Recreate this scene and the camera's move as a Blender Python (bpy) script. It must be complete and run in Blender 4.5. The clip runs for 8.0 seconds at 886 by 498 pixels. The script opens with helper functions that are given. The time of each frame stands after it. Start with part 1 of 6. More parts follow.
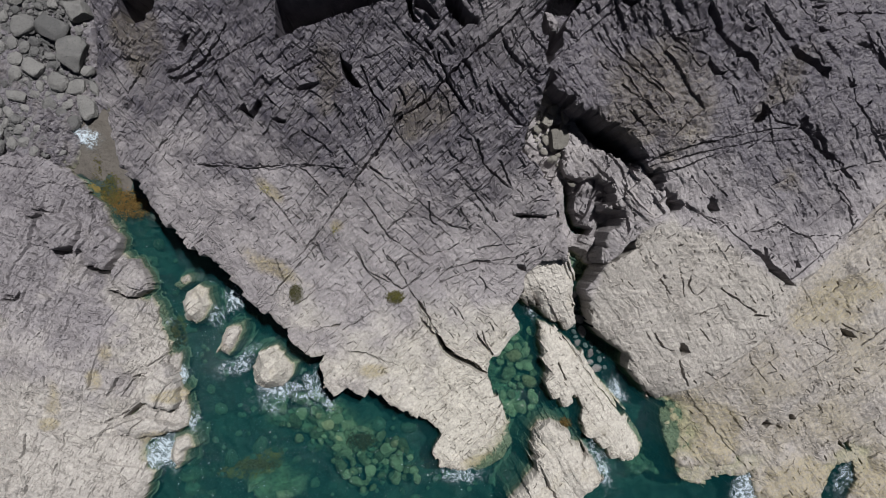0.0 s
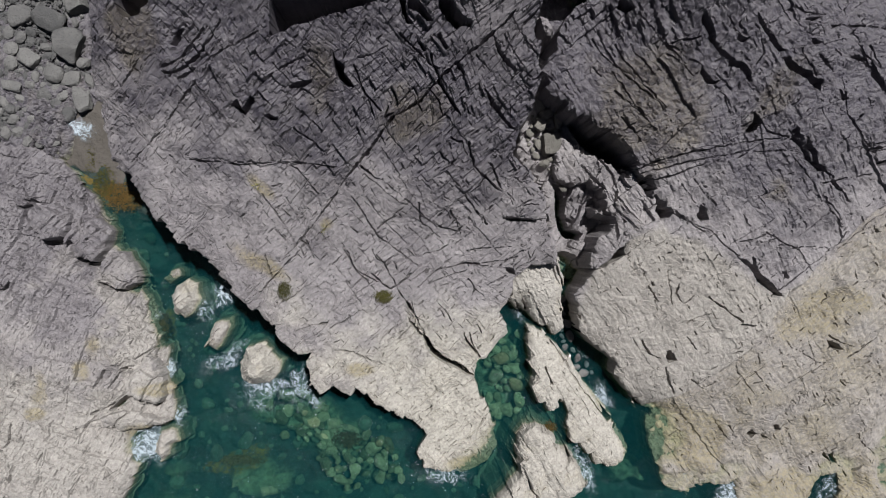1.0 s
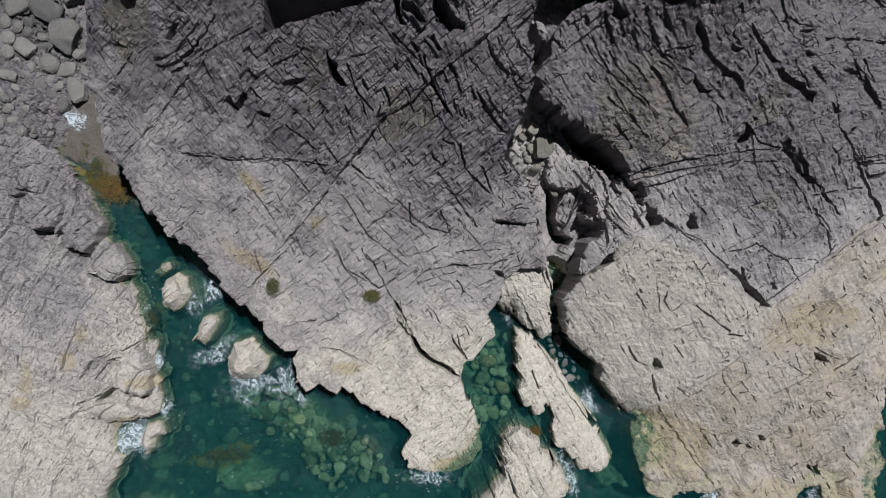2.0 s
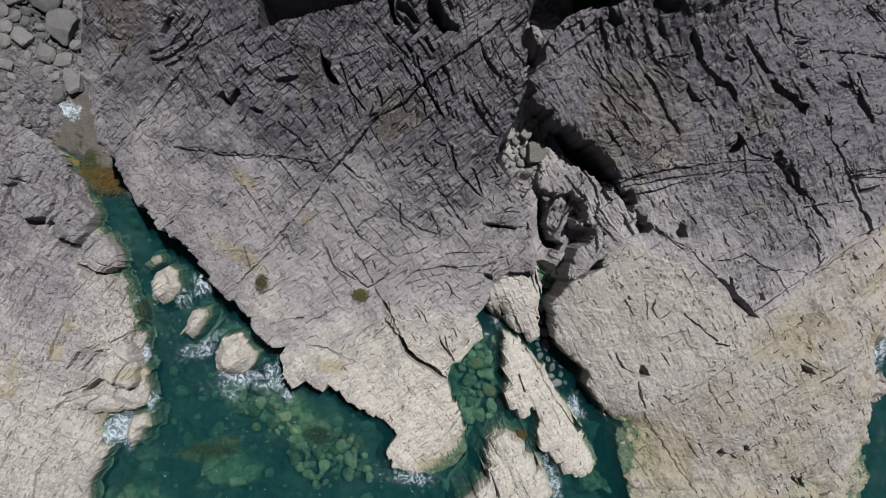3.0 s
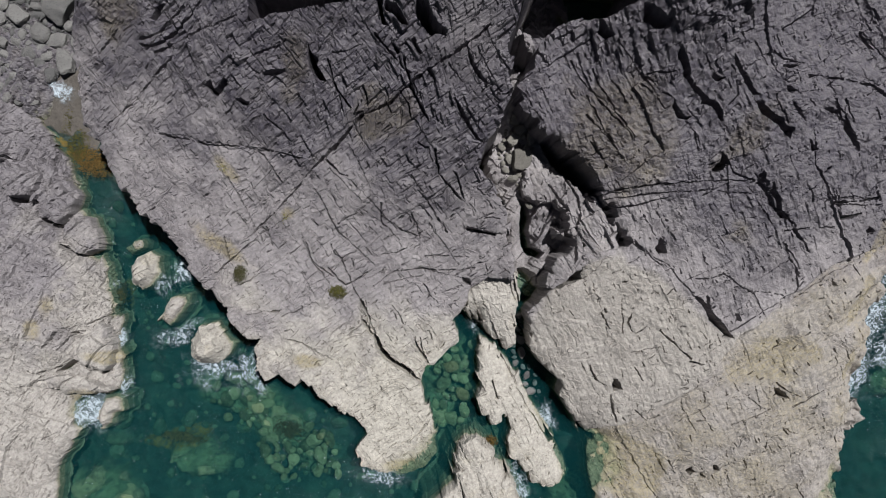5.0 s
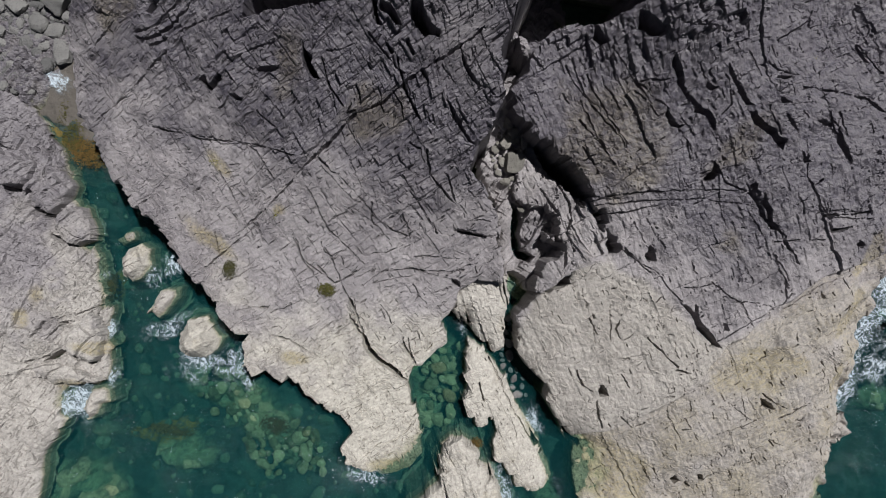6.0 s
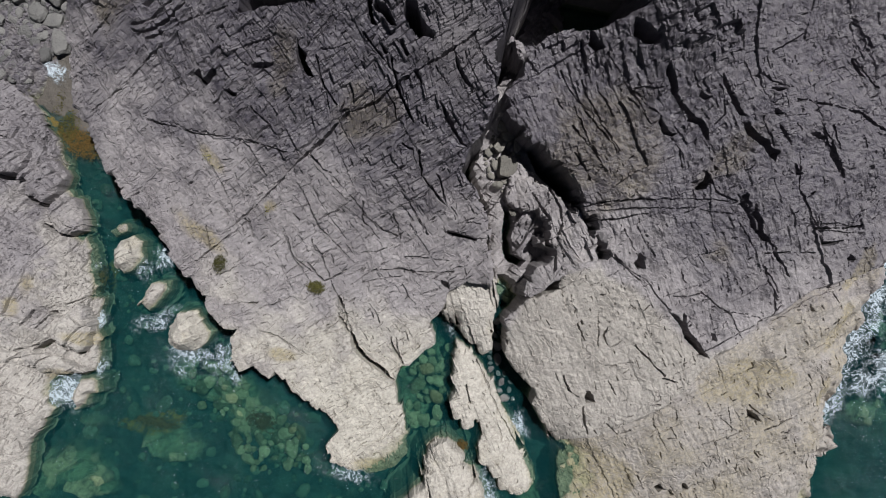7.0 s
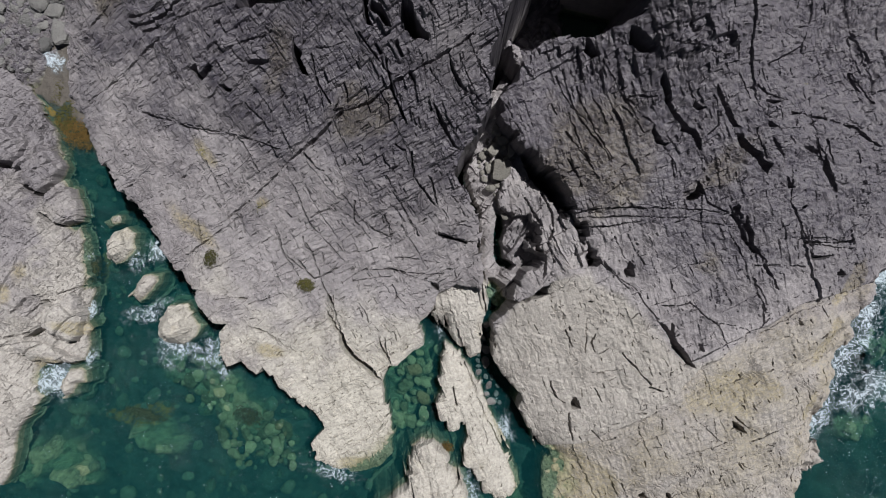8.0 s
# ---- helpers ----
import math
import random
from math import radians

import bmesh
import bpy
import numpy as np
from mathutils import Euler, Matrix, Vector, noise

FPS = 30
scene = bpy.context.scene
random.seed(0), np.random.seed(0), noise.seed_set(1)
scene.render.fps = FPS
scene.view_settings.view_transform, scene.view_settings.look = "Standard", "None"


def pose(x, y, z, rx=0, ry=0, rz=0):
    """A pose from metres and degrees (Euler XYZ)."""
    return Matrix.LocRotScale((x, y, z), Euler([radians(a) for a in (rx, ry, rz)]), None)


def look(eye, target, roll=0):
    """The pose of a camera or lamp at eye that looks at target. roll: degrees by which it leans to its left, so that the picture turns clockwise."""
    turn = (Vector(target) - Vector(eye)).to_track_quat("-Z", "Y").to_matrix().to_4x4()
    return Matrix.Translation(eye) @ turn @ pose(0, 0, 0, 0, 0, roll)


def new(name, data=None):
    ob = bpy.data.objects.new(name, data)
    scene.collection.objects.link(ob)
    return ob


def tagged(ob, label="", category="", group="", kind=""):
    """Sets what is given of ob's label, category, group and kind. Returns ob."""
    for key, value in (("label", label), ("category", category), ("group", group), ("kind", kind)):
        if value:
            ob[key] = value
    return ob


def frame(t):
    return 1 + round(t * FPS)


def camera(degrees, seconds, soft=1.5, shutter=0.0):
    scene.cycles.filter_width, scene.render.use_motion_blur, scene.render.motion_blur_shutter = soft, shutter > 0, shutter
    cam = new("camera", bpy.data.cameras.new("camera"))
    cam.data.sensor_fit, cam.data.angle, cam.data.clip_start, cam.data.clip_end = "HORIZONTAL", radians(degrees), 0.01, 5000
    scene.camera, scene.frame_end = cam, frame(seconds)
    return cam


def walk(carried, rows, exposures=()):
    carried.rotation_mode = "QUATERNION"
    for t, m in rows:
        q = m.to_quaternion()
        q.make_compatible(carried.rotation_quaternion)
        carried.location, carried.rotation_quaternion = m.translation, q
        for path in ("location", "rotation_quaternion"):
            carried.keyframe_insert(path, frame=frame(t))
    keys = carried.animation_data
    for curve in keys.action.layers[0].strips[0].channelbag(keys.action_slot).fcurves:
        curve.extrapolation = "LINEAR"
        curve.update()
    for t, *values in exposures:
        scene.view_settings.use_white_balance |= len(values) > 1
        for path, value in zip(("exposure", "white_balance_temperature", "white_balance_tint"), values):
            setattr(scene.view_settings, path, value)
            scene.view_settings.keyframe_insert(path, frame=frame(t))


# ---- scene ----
cam = camera(72.0, 8.0, 0.5)
# seconds, eye, and turn about x, y and z in degrees: a slow drift to the right of a drone that looks straight down
ROWS = [
    (0.0, -0.000, -0.000, 40.000, -0.445, -1.174, -0.000),
    (0.5, 0.333, 0.034, 40.042, -0.454, -1.151, 0.762),
    (1.0, 0.663, 0.075, 40.079, -0.462, -1.123, 1.553),
    (1.5, 0.993, 0.121, 40.110, -0.469, -1.091, 2.366),
    (2.0, 1.324, 0.171, 40.136, -0.475, -1.055, 3.194),
    (2.5, 1.655, 0.226, 40.156, -0.480, -1.013, 4.030),
    (3.0, 1.988, 0.284, 40.171, -0.484, -0.965, 4.872),
    (3.5, 2.324, 0.346, 40.182, -0.488, -0.910, 5.715),
    (4.0, 2.662, 0.413, 40.188, -0.492, -0.848, 6.558),
    (4.5, 3.003, 0.484, 40.192, -0.495, -0.778, 7.401),
    (5.0, 3.347, 0.561, 40.194, -0.497, -0.699, 8.244),
    (5.5, 3.693, 0.644, 40.195, -0.500, -0.609, 9.090),
    (6.0, 4.042, 0.736, 40.198, -0.502, -0.508, 9.942),
    (6.5, 4.394, 0.837, 40.203, -0.503, -0.394, 10.805),
    (7.0, 4.747, 0.951, 40.214, -0.504, -0.266, 11.684),
    (7.5, 5.101, 1.078, 40.231, -0.505, -0.123, 12.586),
    (8.0, 5.455, 1.222, 40.257, -0.505, 0.036, 13.521),
]
walk(cam, [(t, pose(x, y, z, rx, ry, rz)) for t, x, y, z, rx, ry, rz in ROWS])

# ---- light ----
SUN_AZIMUTH, SUN_HEIGHT = 34.0, 65.0
world = bpy.data.worlds.new("world")
scene.world = world
world.use_nodes = True
sky = world.node_tree.nodes.new("ShaderNodeTexSky")
sky.sky_type, sky.sun_disc = "NISHITA", False
sky.sun_elevation, sky.sun_rotation = radians(SUN_HEIGHT), radians(SUN_AZIMUTH)
world.node_tree.nodes["Background"].inputs["Strength"].default_value = 0.011
world.node_tree.links.new(sky.outputs["Color"], world.node_tree.nodes["Background"].inputs["Color"])
sun = new("sun", bpy.data.lights.new("sun", "SUN"))
sun.data.energy, sun.data.angle, sun.data.color = 4.95, radians(0.5), (0.985, 0.978, 0.955)
to_sun = Vector((math.sin(radians(SUN_AZIMUTH)) * math.cos(radians(SUN_HEIGHT)),
                 math.cos(radians(SUN_AZIMUTH)) * math.cos(radians(SUN_HEIGHT)), math.sin(radians(SUN_HEIGHT))))
sun.matrix_world = look(to_sun * 120, (0, 0, 0))
scene.view_settings.exposure = 0.08


# ---- noise on grids ----
def rnd(ix, iy, seed):
    """A repeatable random number from 0 to 1 for each lattice point."""
    with np.errstate(over="ignore"):
        n = ix.astype(np.int64) * 374761393 + iy.astype(np.int64) * 668265263 + seed * 974634533
        n = (n ^ (n >> 13)) * 1274126177
        n = (n ^ (n >> 16)) * 60493
        return ((n ^ (n >> 15)) & 0xFFFFF) / float(0xFFFFF)


def vnoise(x, y, seed):
    """Smooth noise from -1 to 1, one lump a unit."""
    fx, fy = np.floor(x), np.floor(y)
    u, v = x - fx, y - fy
    u, v = u * u * u * (u * (6 * u - 15) + 10), v * v * v * (v * (6 * v - 15) + 10)
    a, b = rnd(fx, fy, seed), rnd(fx + 1, fy, seed)
    c, d = rnd(fx, fy + 1, seed), rnd(fx + 1, fy + 1, seed)
    return 2 * ((a + (b - a) * u) * (1 - v) + (c + (d - c) * u) * v) - 1


def fbm(x, y, octaves, seed):
    total, size = 0 * x, 1.0
    for k in range(octaves):
        total = total + size * vnoise(x, y, seed + 17 * k)
        x, y, size = 2.03 * x + 5.1, 2.03 * y - 3.7, 0.5 * size
    return total


def turned(x, y, degrees):
    """Coordinates along and across a direction."""
    c, s = math.cos(radians(degrees)), math.sin(radians(degrees))
    return c * x + s * y, c * y - s * x


def plates(x, y, size, stretch, degrees, seed):
    """Broken plates: the height of each tilted plate (about -1 to 1), the distance to its edge in sizes, and the plate's number."""
    u, v = turned(x, y, degrees)
    u, v = u / (size * stretch), v / size
    fu, fv = np.floor(u), np.floor(v)
    best, second, height, which = np.full(u.shape, 9.0), np.full(u.shape, 9.0), 0 * u, 0 * u
    for i in (-1, 0, 1):
        for j in (-1, 0, 1):
            cu, cv = fu + i, fv + j
            du = u - cu - 0.5 - 0.8 * (rnd(cu, cv, seed) - 0.5)
            dv = v - cv - 0.5 - 0.8 * (rnd(cu, cv, seed + 1) - 0.5)
            far = np.maximum(np.abs(du), np.abs(dv)) + 0.3 * (np.abs(du) + np.abs(dv))
            near = far < best
            second = np.where(near, best, np.minimum(second, far))
            level = 2 * rnd(cu, cv, seed + 2) - 1 + 1.4 * du * (rnd(cu, cv, seed + 3) - 0.5) + 1.4 * dv * (rnd(cu, cv, seed + 4) - 0.5)
            height = np.where(near, level, height)
            which = np.where(near, cu * 1000 + cv, which)
            best = np.where(near, far, best)
    return height, second - best, which


def courses(x, y, size, stretch, degrees, seed):
    """Jointed blocks in uneven rows along a direction: the level of each tilted block (about -1 to 1), the metres to its nearest
    edge, a random number for that edge, the block's number, and the metres east and north from its middle."""
    u, v = turned(x, y, degrees)

    def uneven(w, row, k):
        f = np.floor(w)
        back = w < f + 0.6 * (rnd(f, row, k) - 0.5)
        ahead = w >= f + 1 + 0.6 * (rnd(f + 1, row, k) - 0.5)
        f = f - back + ahead
        return f, w - f - 0.6 * (rnd(f, row, k) - 0.5), f + 1 + 0.6 * (rnd(f + 1, row, k) - 0.5) - w

    row, low, high = uneven(v / size, 0 * v, seed)
    col, left, right = uneven(u / (size * stretch) + 9 * rnd(row, 0 * row, seed + 1), row, seed + 2)
    across = np.minimum(low, high) * size
    along = np.minimum(left, right) * size * stretch
    tilt_u, tilt_v = rnd(col, row, seed + 4) - 0.5, rnd(col, row, seed + 5) - 0.5
    level = 2 * rnd(col, row, seed + 3) - 1 + 1.6 * tilt_u * (left - right) + 1.6 * tilt_v * (low - high)
    lot = np.where(across < along, rnd(row + (high < low), np.floor(col / 3), seed + 6), rnd(col + (right < left), row, seed + 7))
    east, north = turned(0.5 * (left - right) * size * stretch, 0.5 * (low - high) * size, -degrees)
    return level, np.minimum(across, along), lot, row * 1000 + col, east, north


def inside(x, y, outline):
    """Signed distance to a closed outline, positive inside."""
    pts = np.array(outline, float)
    nearest, within = np.full(x.shape, 1e9), np.zeros(x.shape, bool)
    for (ax, ay), (bx, by) in zip(pts, np.roll(pts, -1, 0)):
        ex, ey = bx - ax, by - ay
        t = np.clip(((x - ax) * ex + (y - ay) * ey) / (ex * ex + ey * ey + 1e-12), 0, 1)
        nearest = np.minimum(nearest, (x - ax - t * ex) ** 2 + (y - ay - t * ey) ** 2)
        if by != ay:
            within ^= ((ay > y) != (by > y)) & (x < ax + (y - ay) * ex / ey)
    return np.where(within, 1, -1) * np.sqrt(nearest)


def step(a, b, v):
    t = np.clip((v - a) / (b - a), 0, 1)
    return t * t * (3 - 2 * t)


def blobs(x, y, spots, seed=5):
    """A soft mask from 0 to 1 of ragged spots (x, y, radius x, radius y, degrees)."""
    mask = 0 * x
    wob = 0.45 * fbm(x / 2.2, y / 2.2, 4, seed)
    for cx, cy, rx, ry, degrees in spots:
        u, v = turned(x - cx, y - cy, degrees)
        mask = np.maximum(mask, 1 - step(0.55, 1.25, np.hypot(u / rx, v / ry) + wob))
    return mask


# ---- materials ----
def material(name):
    m = bpy.data.materials.new(name)
    m.use_nodes = True
    nodes, links = m.node_tree.nodes, m.node_tree.links
    return m, nodes, links, nodes["Principled BSDF"]


def noise_node(nodes, links, where, scale, detail=6.0, rough=0.6, warp=0.0):
    n = nodes.new("ShaderNodeTexNoise")
    n.inputs["Scale"].default_value, n.inputs["Detail"].default_value = scale, detail
    n.inputs["Roughness"].default_value, n.inputs["Distortion"].default_value = rough, warp
    links.new(where, n.inputs["Vector"])
    return n.outputs["Fac"]


def ramp_node(nodes, links, value, a, b, low=0.0, high=1.0):
    n = nodes.new("ShaderNodeMapRange")
    n.interpolation_type = "SMOOTHSTEP"
    for key, v in (("From Min", a), ("From Max", b), ("To Min", low), ("To Max", high)):
        n.inputs[key].default_value = v
    links.new(value, n.inputs["Value"])
    return n.outputs["Result"]


def math_node(nodes, links, kind, a, b):
    n = nodes.new("ShaderNodeMath")
    n.operation = kind
    for slot, v in zip(n.inputs, (a, b)):
        if isinstance(v, (int, float)):
            slot.default_value = v
        else:
            links.new(v, slot)
    return n.outputs[0]


def mix_node(nodes, links, fac, a, b, blend="MIX"):
    n = nodes.new("ShaderNodeMix")
    n.data_type, n.blend_type = "RGBA", blend
    for slot, v in ((n.inputs[0], fac), (n.inputs[6], a), (n.inputs[7], b)):
        if isinstance(v, (int, float)):
            slot.default_value = v
        elif isinstance(v, tuple):
            slot.default_value = (*v, 1.0)
        else:
            links.new(v, slot)
    return n.outputs[2]


def place_node(nodes, links, degrees=0.0, stretch=(1.0, 1.0, 1.0), own=False):
    """Coordinates in metres, of the place or the thing's own, turned about z and squeezed."""
    m = nodes.new("ShaderNodeMapping")
    m.inputs["Rotation"].default_value = (0, 0, radians(degrees))
    squeeze = nodes.new("ShaderNodeMapping")
    squeeze.inputs["Scale"].default_value = stretch
    links.new(m.outputs["Vector"], squeeze.inputs["Vector"])
    if own:
        c = nodes.new("ShaderNodeTexCoord")
        links.new(c.outputs["Object"], m.inputs["Vector"])
    else:
        c = nodes.new("ShaderNodeNewGeometry")
        links.new(c.outputs["Position"], m.inputs["Vector"])
    return squeeze.outputs["Vector"]


def bump_node(nodes, links, height, strength, distance, normal=None):
    n = nodes.new("ShaderNodeBump")
    n.inputs["Strength"].default_value, n.inputs["Distance"].default_value = strength, distance
    links.new(height, n.inputs["Height"])
    if normal:
        links.new(normal, n.inputs["Normal"])
    return n.outputs["Normal"]


def rock_material(name, grain, hair_depth):
    """Bare shore rock: the tints attribute holds lichen and the gully's painted shade (r), barnacle crust (g), rust and
    moss (b).
    """
    m, nodes, links, shader = material(name)
    plain = place_node(nodes, links)
    along = place_node(nodes, links, -grain, (0.7, 1.25, 0.9))
    tints = nodes.new("ShaderNodeVertexColor")
    tints.layer_name = "tints"
    split = nodes.new("ShaderNodeSeparateColor")
    links.new(tints.outputs["Color"], split.inputs["Color"])
    broad = noise_node(nodes, links, plain, 0.35, 5.0, 0.65)
    fine = noise_node(nodes, links, plain, 5.5, 8.0, 0.72)
    streak = noise_node(nodes, links, along, 2.2, 8.0, 0.7, 0.6)
    speck = noise_node(nodes, links, plain, 16.0, 4.0, 0.7)
    patch = noise_node(nodes, links, plain, 7.0, 6.0, 0.78, 0.5)
    colour = mix_node(nodes, links, ramp_node(nodes, links, broad, 0.3, 0.7), (0.228, 0.209, 0.222), (0.305, 0.283, 0.295))
    colour = mix_node(nodes, links, ramp_node(nodes, links, streak, 0.42, 0.75, 0.0, 0.35), colour, (0.36, 0.335, 0.33))
    crust = math_node(nodes, links, "MULTIPLY", split.outputs["Green"], ramp_node(nodes, links, fine, 0.2, 0.5, 0.7, 1.0))
    colour = mix_node(nodes, links, crust, colour, mix_node(nodes, links, ramp_node(nodes, links, streak, 0.35, 0.7), (0.385, 0.359, 0.324), (0.48, 0.452, 0.411)))
    rust = math_node(nodes, links, "MULTIPLY", split.outputs["Blue"], ramp_node(nodes, links, fine, 0.3, 0.62, 0.25, 1.0))
    colour = mix_node(nodes, links, math_node(nodes, links, "MULTIPLY", rust, 0.7), colour, (0.265, 0.222, 0.118))
    # dark lichen; on the gully floor the same tint paints shade
    lichen = math_node(nodes, links, "MULTIPLY", split.outputs["Red"], ramp_node(nodes, links, streak, 0.25, 0.6, 1.0, 0.72))
    colour = mix_node(nodes, links, lichen, colour, mix_node(nodes, links, ramp_node(nodes, links, speck, 0.5, 0.75), (0.036, 0.032, 0.049), (0.104, 0.095, 0.132)))
    grit = ramp_node(nodes, links, math_node(nodes, links, "ADD", math_node(nodes, links, "MULTIPLY", fine, 0.6), math_node(nodes, links, "MULTIPLY", speck, 0.4)), 0.34, 0.64, 0.74, 1.22)
    grit = math_node(nodes, links, "MULTIPLY", grit, ramp_node(nodes, links, patch, 0.30, 0.68, 0.86, 1.13))
    shade = nodes.new("ShaderNodeCombineColor")
    for slot in shade.inputs:
        links.new(grit, slot)
    colour = mix_node(nodes, links, 1.0, colour, shade.outputs["Color"], "MULTIPLY")
    # weed film along the tide line
    spot = nodes.new("ShaderNodeSeparateXYZ")
    links.new(plain, spot.inputs["Vector"])
    level = math_node(nodes, links, "SUBTRACT", spot.outputs["Z"], math_node(nodes, links, "MULTIPLY", broad, 0.55))
    film = ramp_node(nodes, links, level, -0.4, 0.08, 0.85, 0.0)
    colour = mix_node(nodes, links, film, colour, mix_node(nodes, links, ramp_node(nodes, links, fine, 0.35, 0.65), (0.115, 0.125, 0.06), (0.26, 0.25, 0.15)))
    colour = mix_node(nodes, links, ramp_node(nodes, links, speck, 0.60, 0.68, 0.0, 0.6), colour, (0.06, 0.055, 0.055))
    links.new(colour, shader.inputs["Base Color"])
    links.new(math_node(nodes, links, "SUBTRACT", ramp_node(nodes, links, fine, 0.3, 0.7, 0.72, 0.95), math_node(nodes, links, "MULTIPLY", split.outputs["Red"], 0.44)), shader.inputs["Roughness"])
    shader.inputs["Specular IOR Level"].default_value = 0.5
    relief = math_node(nodes, links, "ADD", math_node(nodes, links, "MULTIPLY", streak, 1.2), math_node(nodes, links, "MULTIPLY", patch, 0.8))
    relief = math_node(nodes, links, "ADD", relief, math_node(nodes, links, "MULTIPLY", fine, 1.0))
    first = bump_node(nodes, links, relief, 0.8, 0.04)
    # hairline joints along the grain and across it
    lines = first
    for turn, wide, long in ((grain, 5.5, 0.5), (grain + 86, 4.0, 0.45)):
        hair = noise_node(nodes, links, place_node(nodes, links, -turn, (long, wide, 1.0)), 1.0, 3.0, 0.5, 0.3)
        line = ramp_node(nodes, links, math_node(nodes, links, "ABSOLUTE", math_node(nodes, links, "SUBTRACT", hair, 0.5), 0.0), 0.0, 0.018, 0.0, 1.0)
        lines = bump_node(nodes, links, line, hair_depth, 0.05, lines)
    links.new(bump_node(nodes, links, speck, 0.6, 0.03, lines), shader.inputs["Normal"])
    return m


def stone_material(name, dark, light, scale=1.0, rough=0.85):
    """Loose stone: each stone has a shade of its own."""
    m, nodes, links, shader = material(name)
    plain = place_node(nodes, links)
    info = nodes.new("ShaderNodeObjectInfo")
    broad = noise_node(nodes, links, plain, 1.3 * scale, 6.0, 0.65)
    fine = noise_node(nodes, links, plain, 9.0 * scale, 7.0, 0.7)
    both = math_node(nodes, links, "ADD", math_node(nodes, links, "MULTIPLY", info.outputs["Random"], 0.6), math_node(nodes, links, "MULTIPLY", broad, 0.6))
    colour = mix_node(nodes, links, ramp_node(nodes, links, both, 0.15, 0.95), dark, light)
    colour = mix_node(nodes, links, ramp_node(nodes, links, fine, 0.5, 0.72, 0.0, 0.55), colour, tuple(0.4 * v for v in dark))
    links.new(colour, shader.inputs["Base Color"])
    shader.inputs["Roughness"].default_value = rough
    shader.inputs["Specular IOR Level"].default_value = 0.3
    links.new(bump_node(nodes, links, math_node(nodes, links, "ADD", fine, broad), 0.9, 0.14), shader.inputs["Normal"])
    return m


def water_material(name, surface):
    """Clear sea water: a sheet that lets most light through and scatters a little of it; the surface glints too."""
    m, nodes, links, shader = material(name)
    nodes.remove(shader)
    out = nodes["Material Output"]
    clear = nodes.new("ShaderNodeBsdfTransparent")
    clear.inputs["Color"].default_value = (0.76, 0.89, 0.885, 1)
    murk = nodes.new("ShaderNodeBsdfDiffuse")
    murk.inputs["Color"].default_value = (0.008, 0.078, 0.088, 1)
    body = nodes.new("ShaderNodeMixShader")
    body.inputs[0].default_value = 0.12
    links.new(clear.outputs[0], body.inputs[1])
    links.new(murk.outputs[0], body.inputs[2])
    if not surface:
        links.new(body.outputs[0], out.inputs["Surface"])
        return m
    plain = place_node(nodes, links)
    chop = noise_node(nodes, links, plain, 1.9, 7.0, 0.62, 0.8)
    swell = noise_node(nodes, links, plain, 0.35, 3.0, 0.5, 0.5)
    height = math_node(nodes, links, "ADD", chop, math_node(nodes, links, "MULTIPLY", swell, 1.5))
    normal = bump_node(nodes, links, height, 0.6, 0.30)
    gloss = nodes.new("ShaderNodeBsdfGlossy")
    gloss.inputs["Roughness"].default_value = 0.05
    links.new(normal, gloss.inputs["Normal"])
    fresnel = nodes.new("ShaderNodeFresnel")
    fresnel.inputs["IOR"].default_value = 1.33
    links.new(normal, fresnel.inputs["Normal"])
    whole = nodes.new("ShaderNodeMixShader")
    links.new(fresnel.outputs[0], whole.inputs[0])
    links.new(body.outputs[0], whole.inputs[1])
    links.new(gloss.outputs[0], whole.inputs[2])
    links.new(whole.outputs[0], out.inputs["Surface"])
    return m


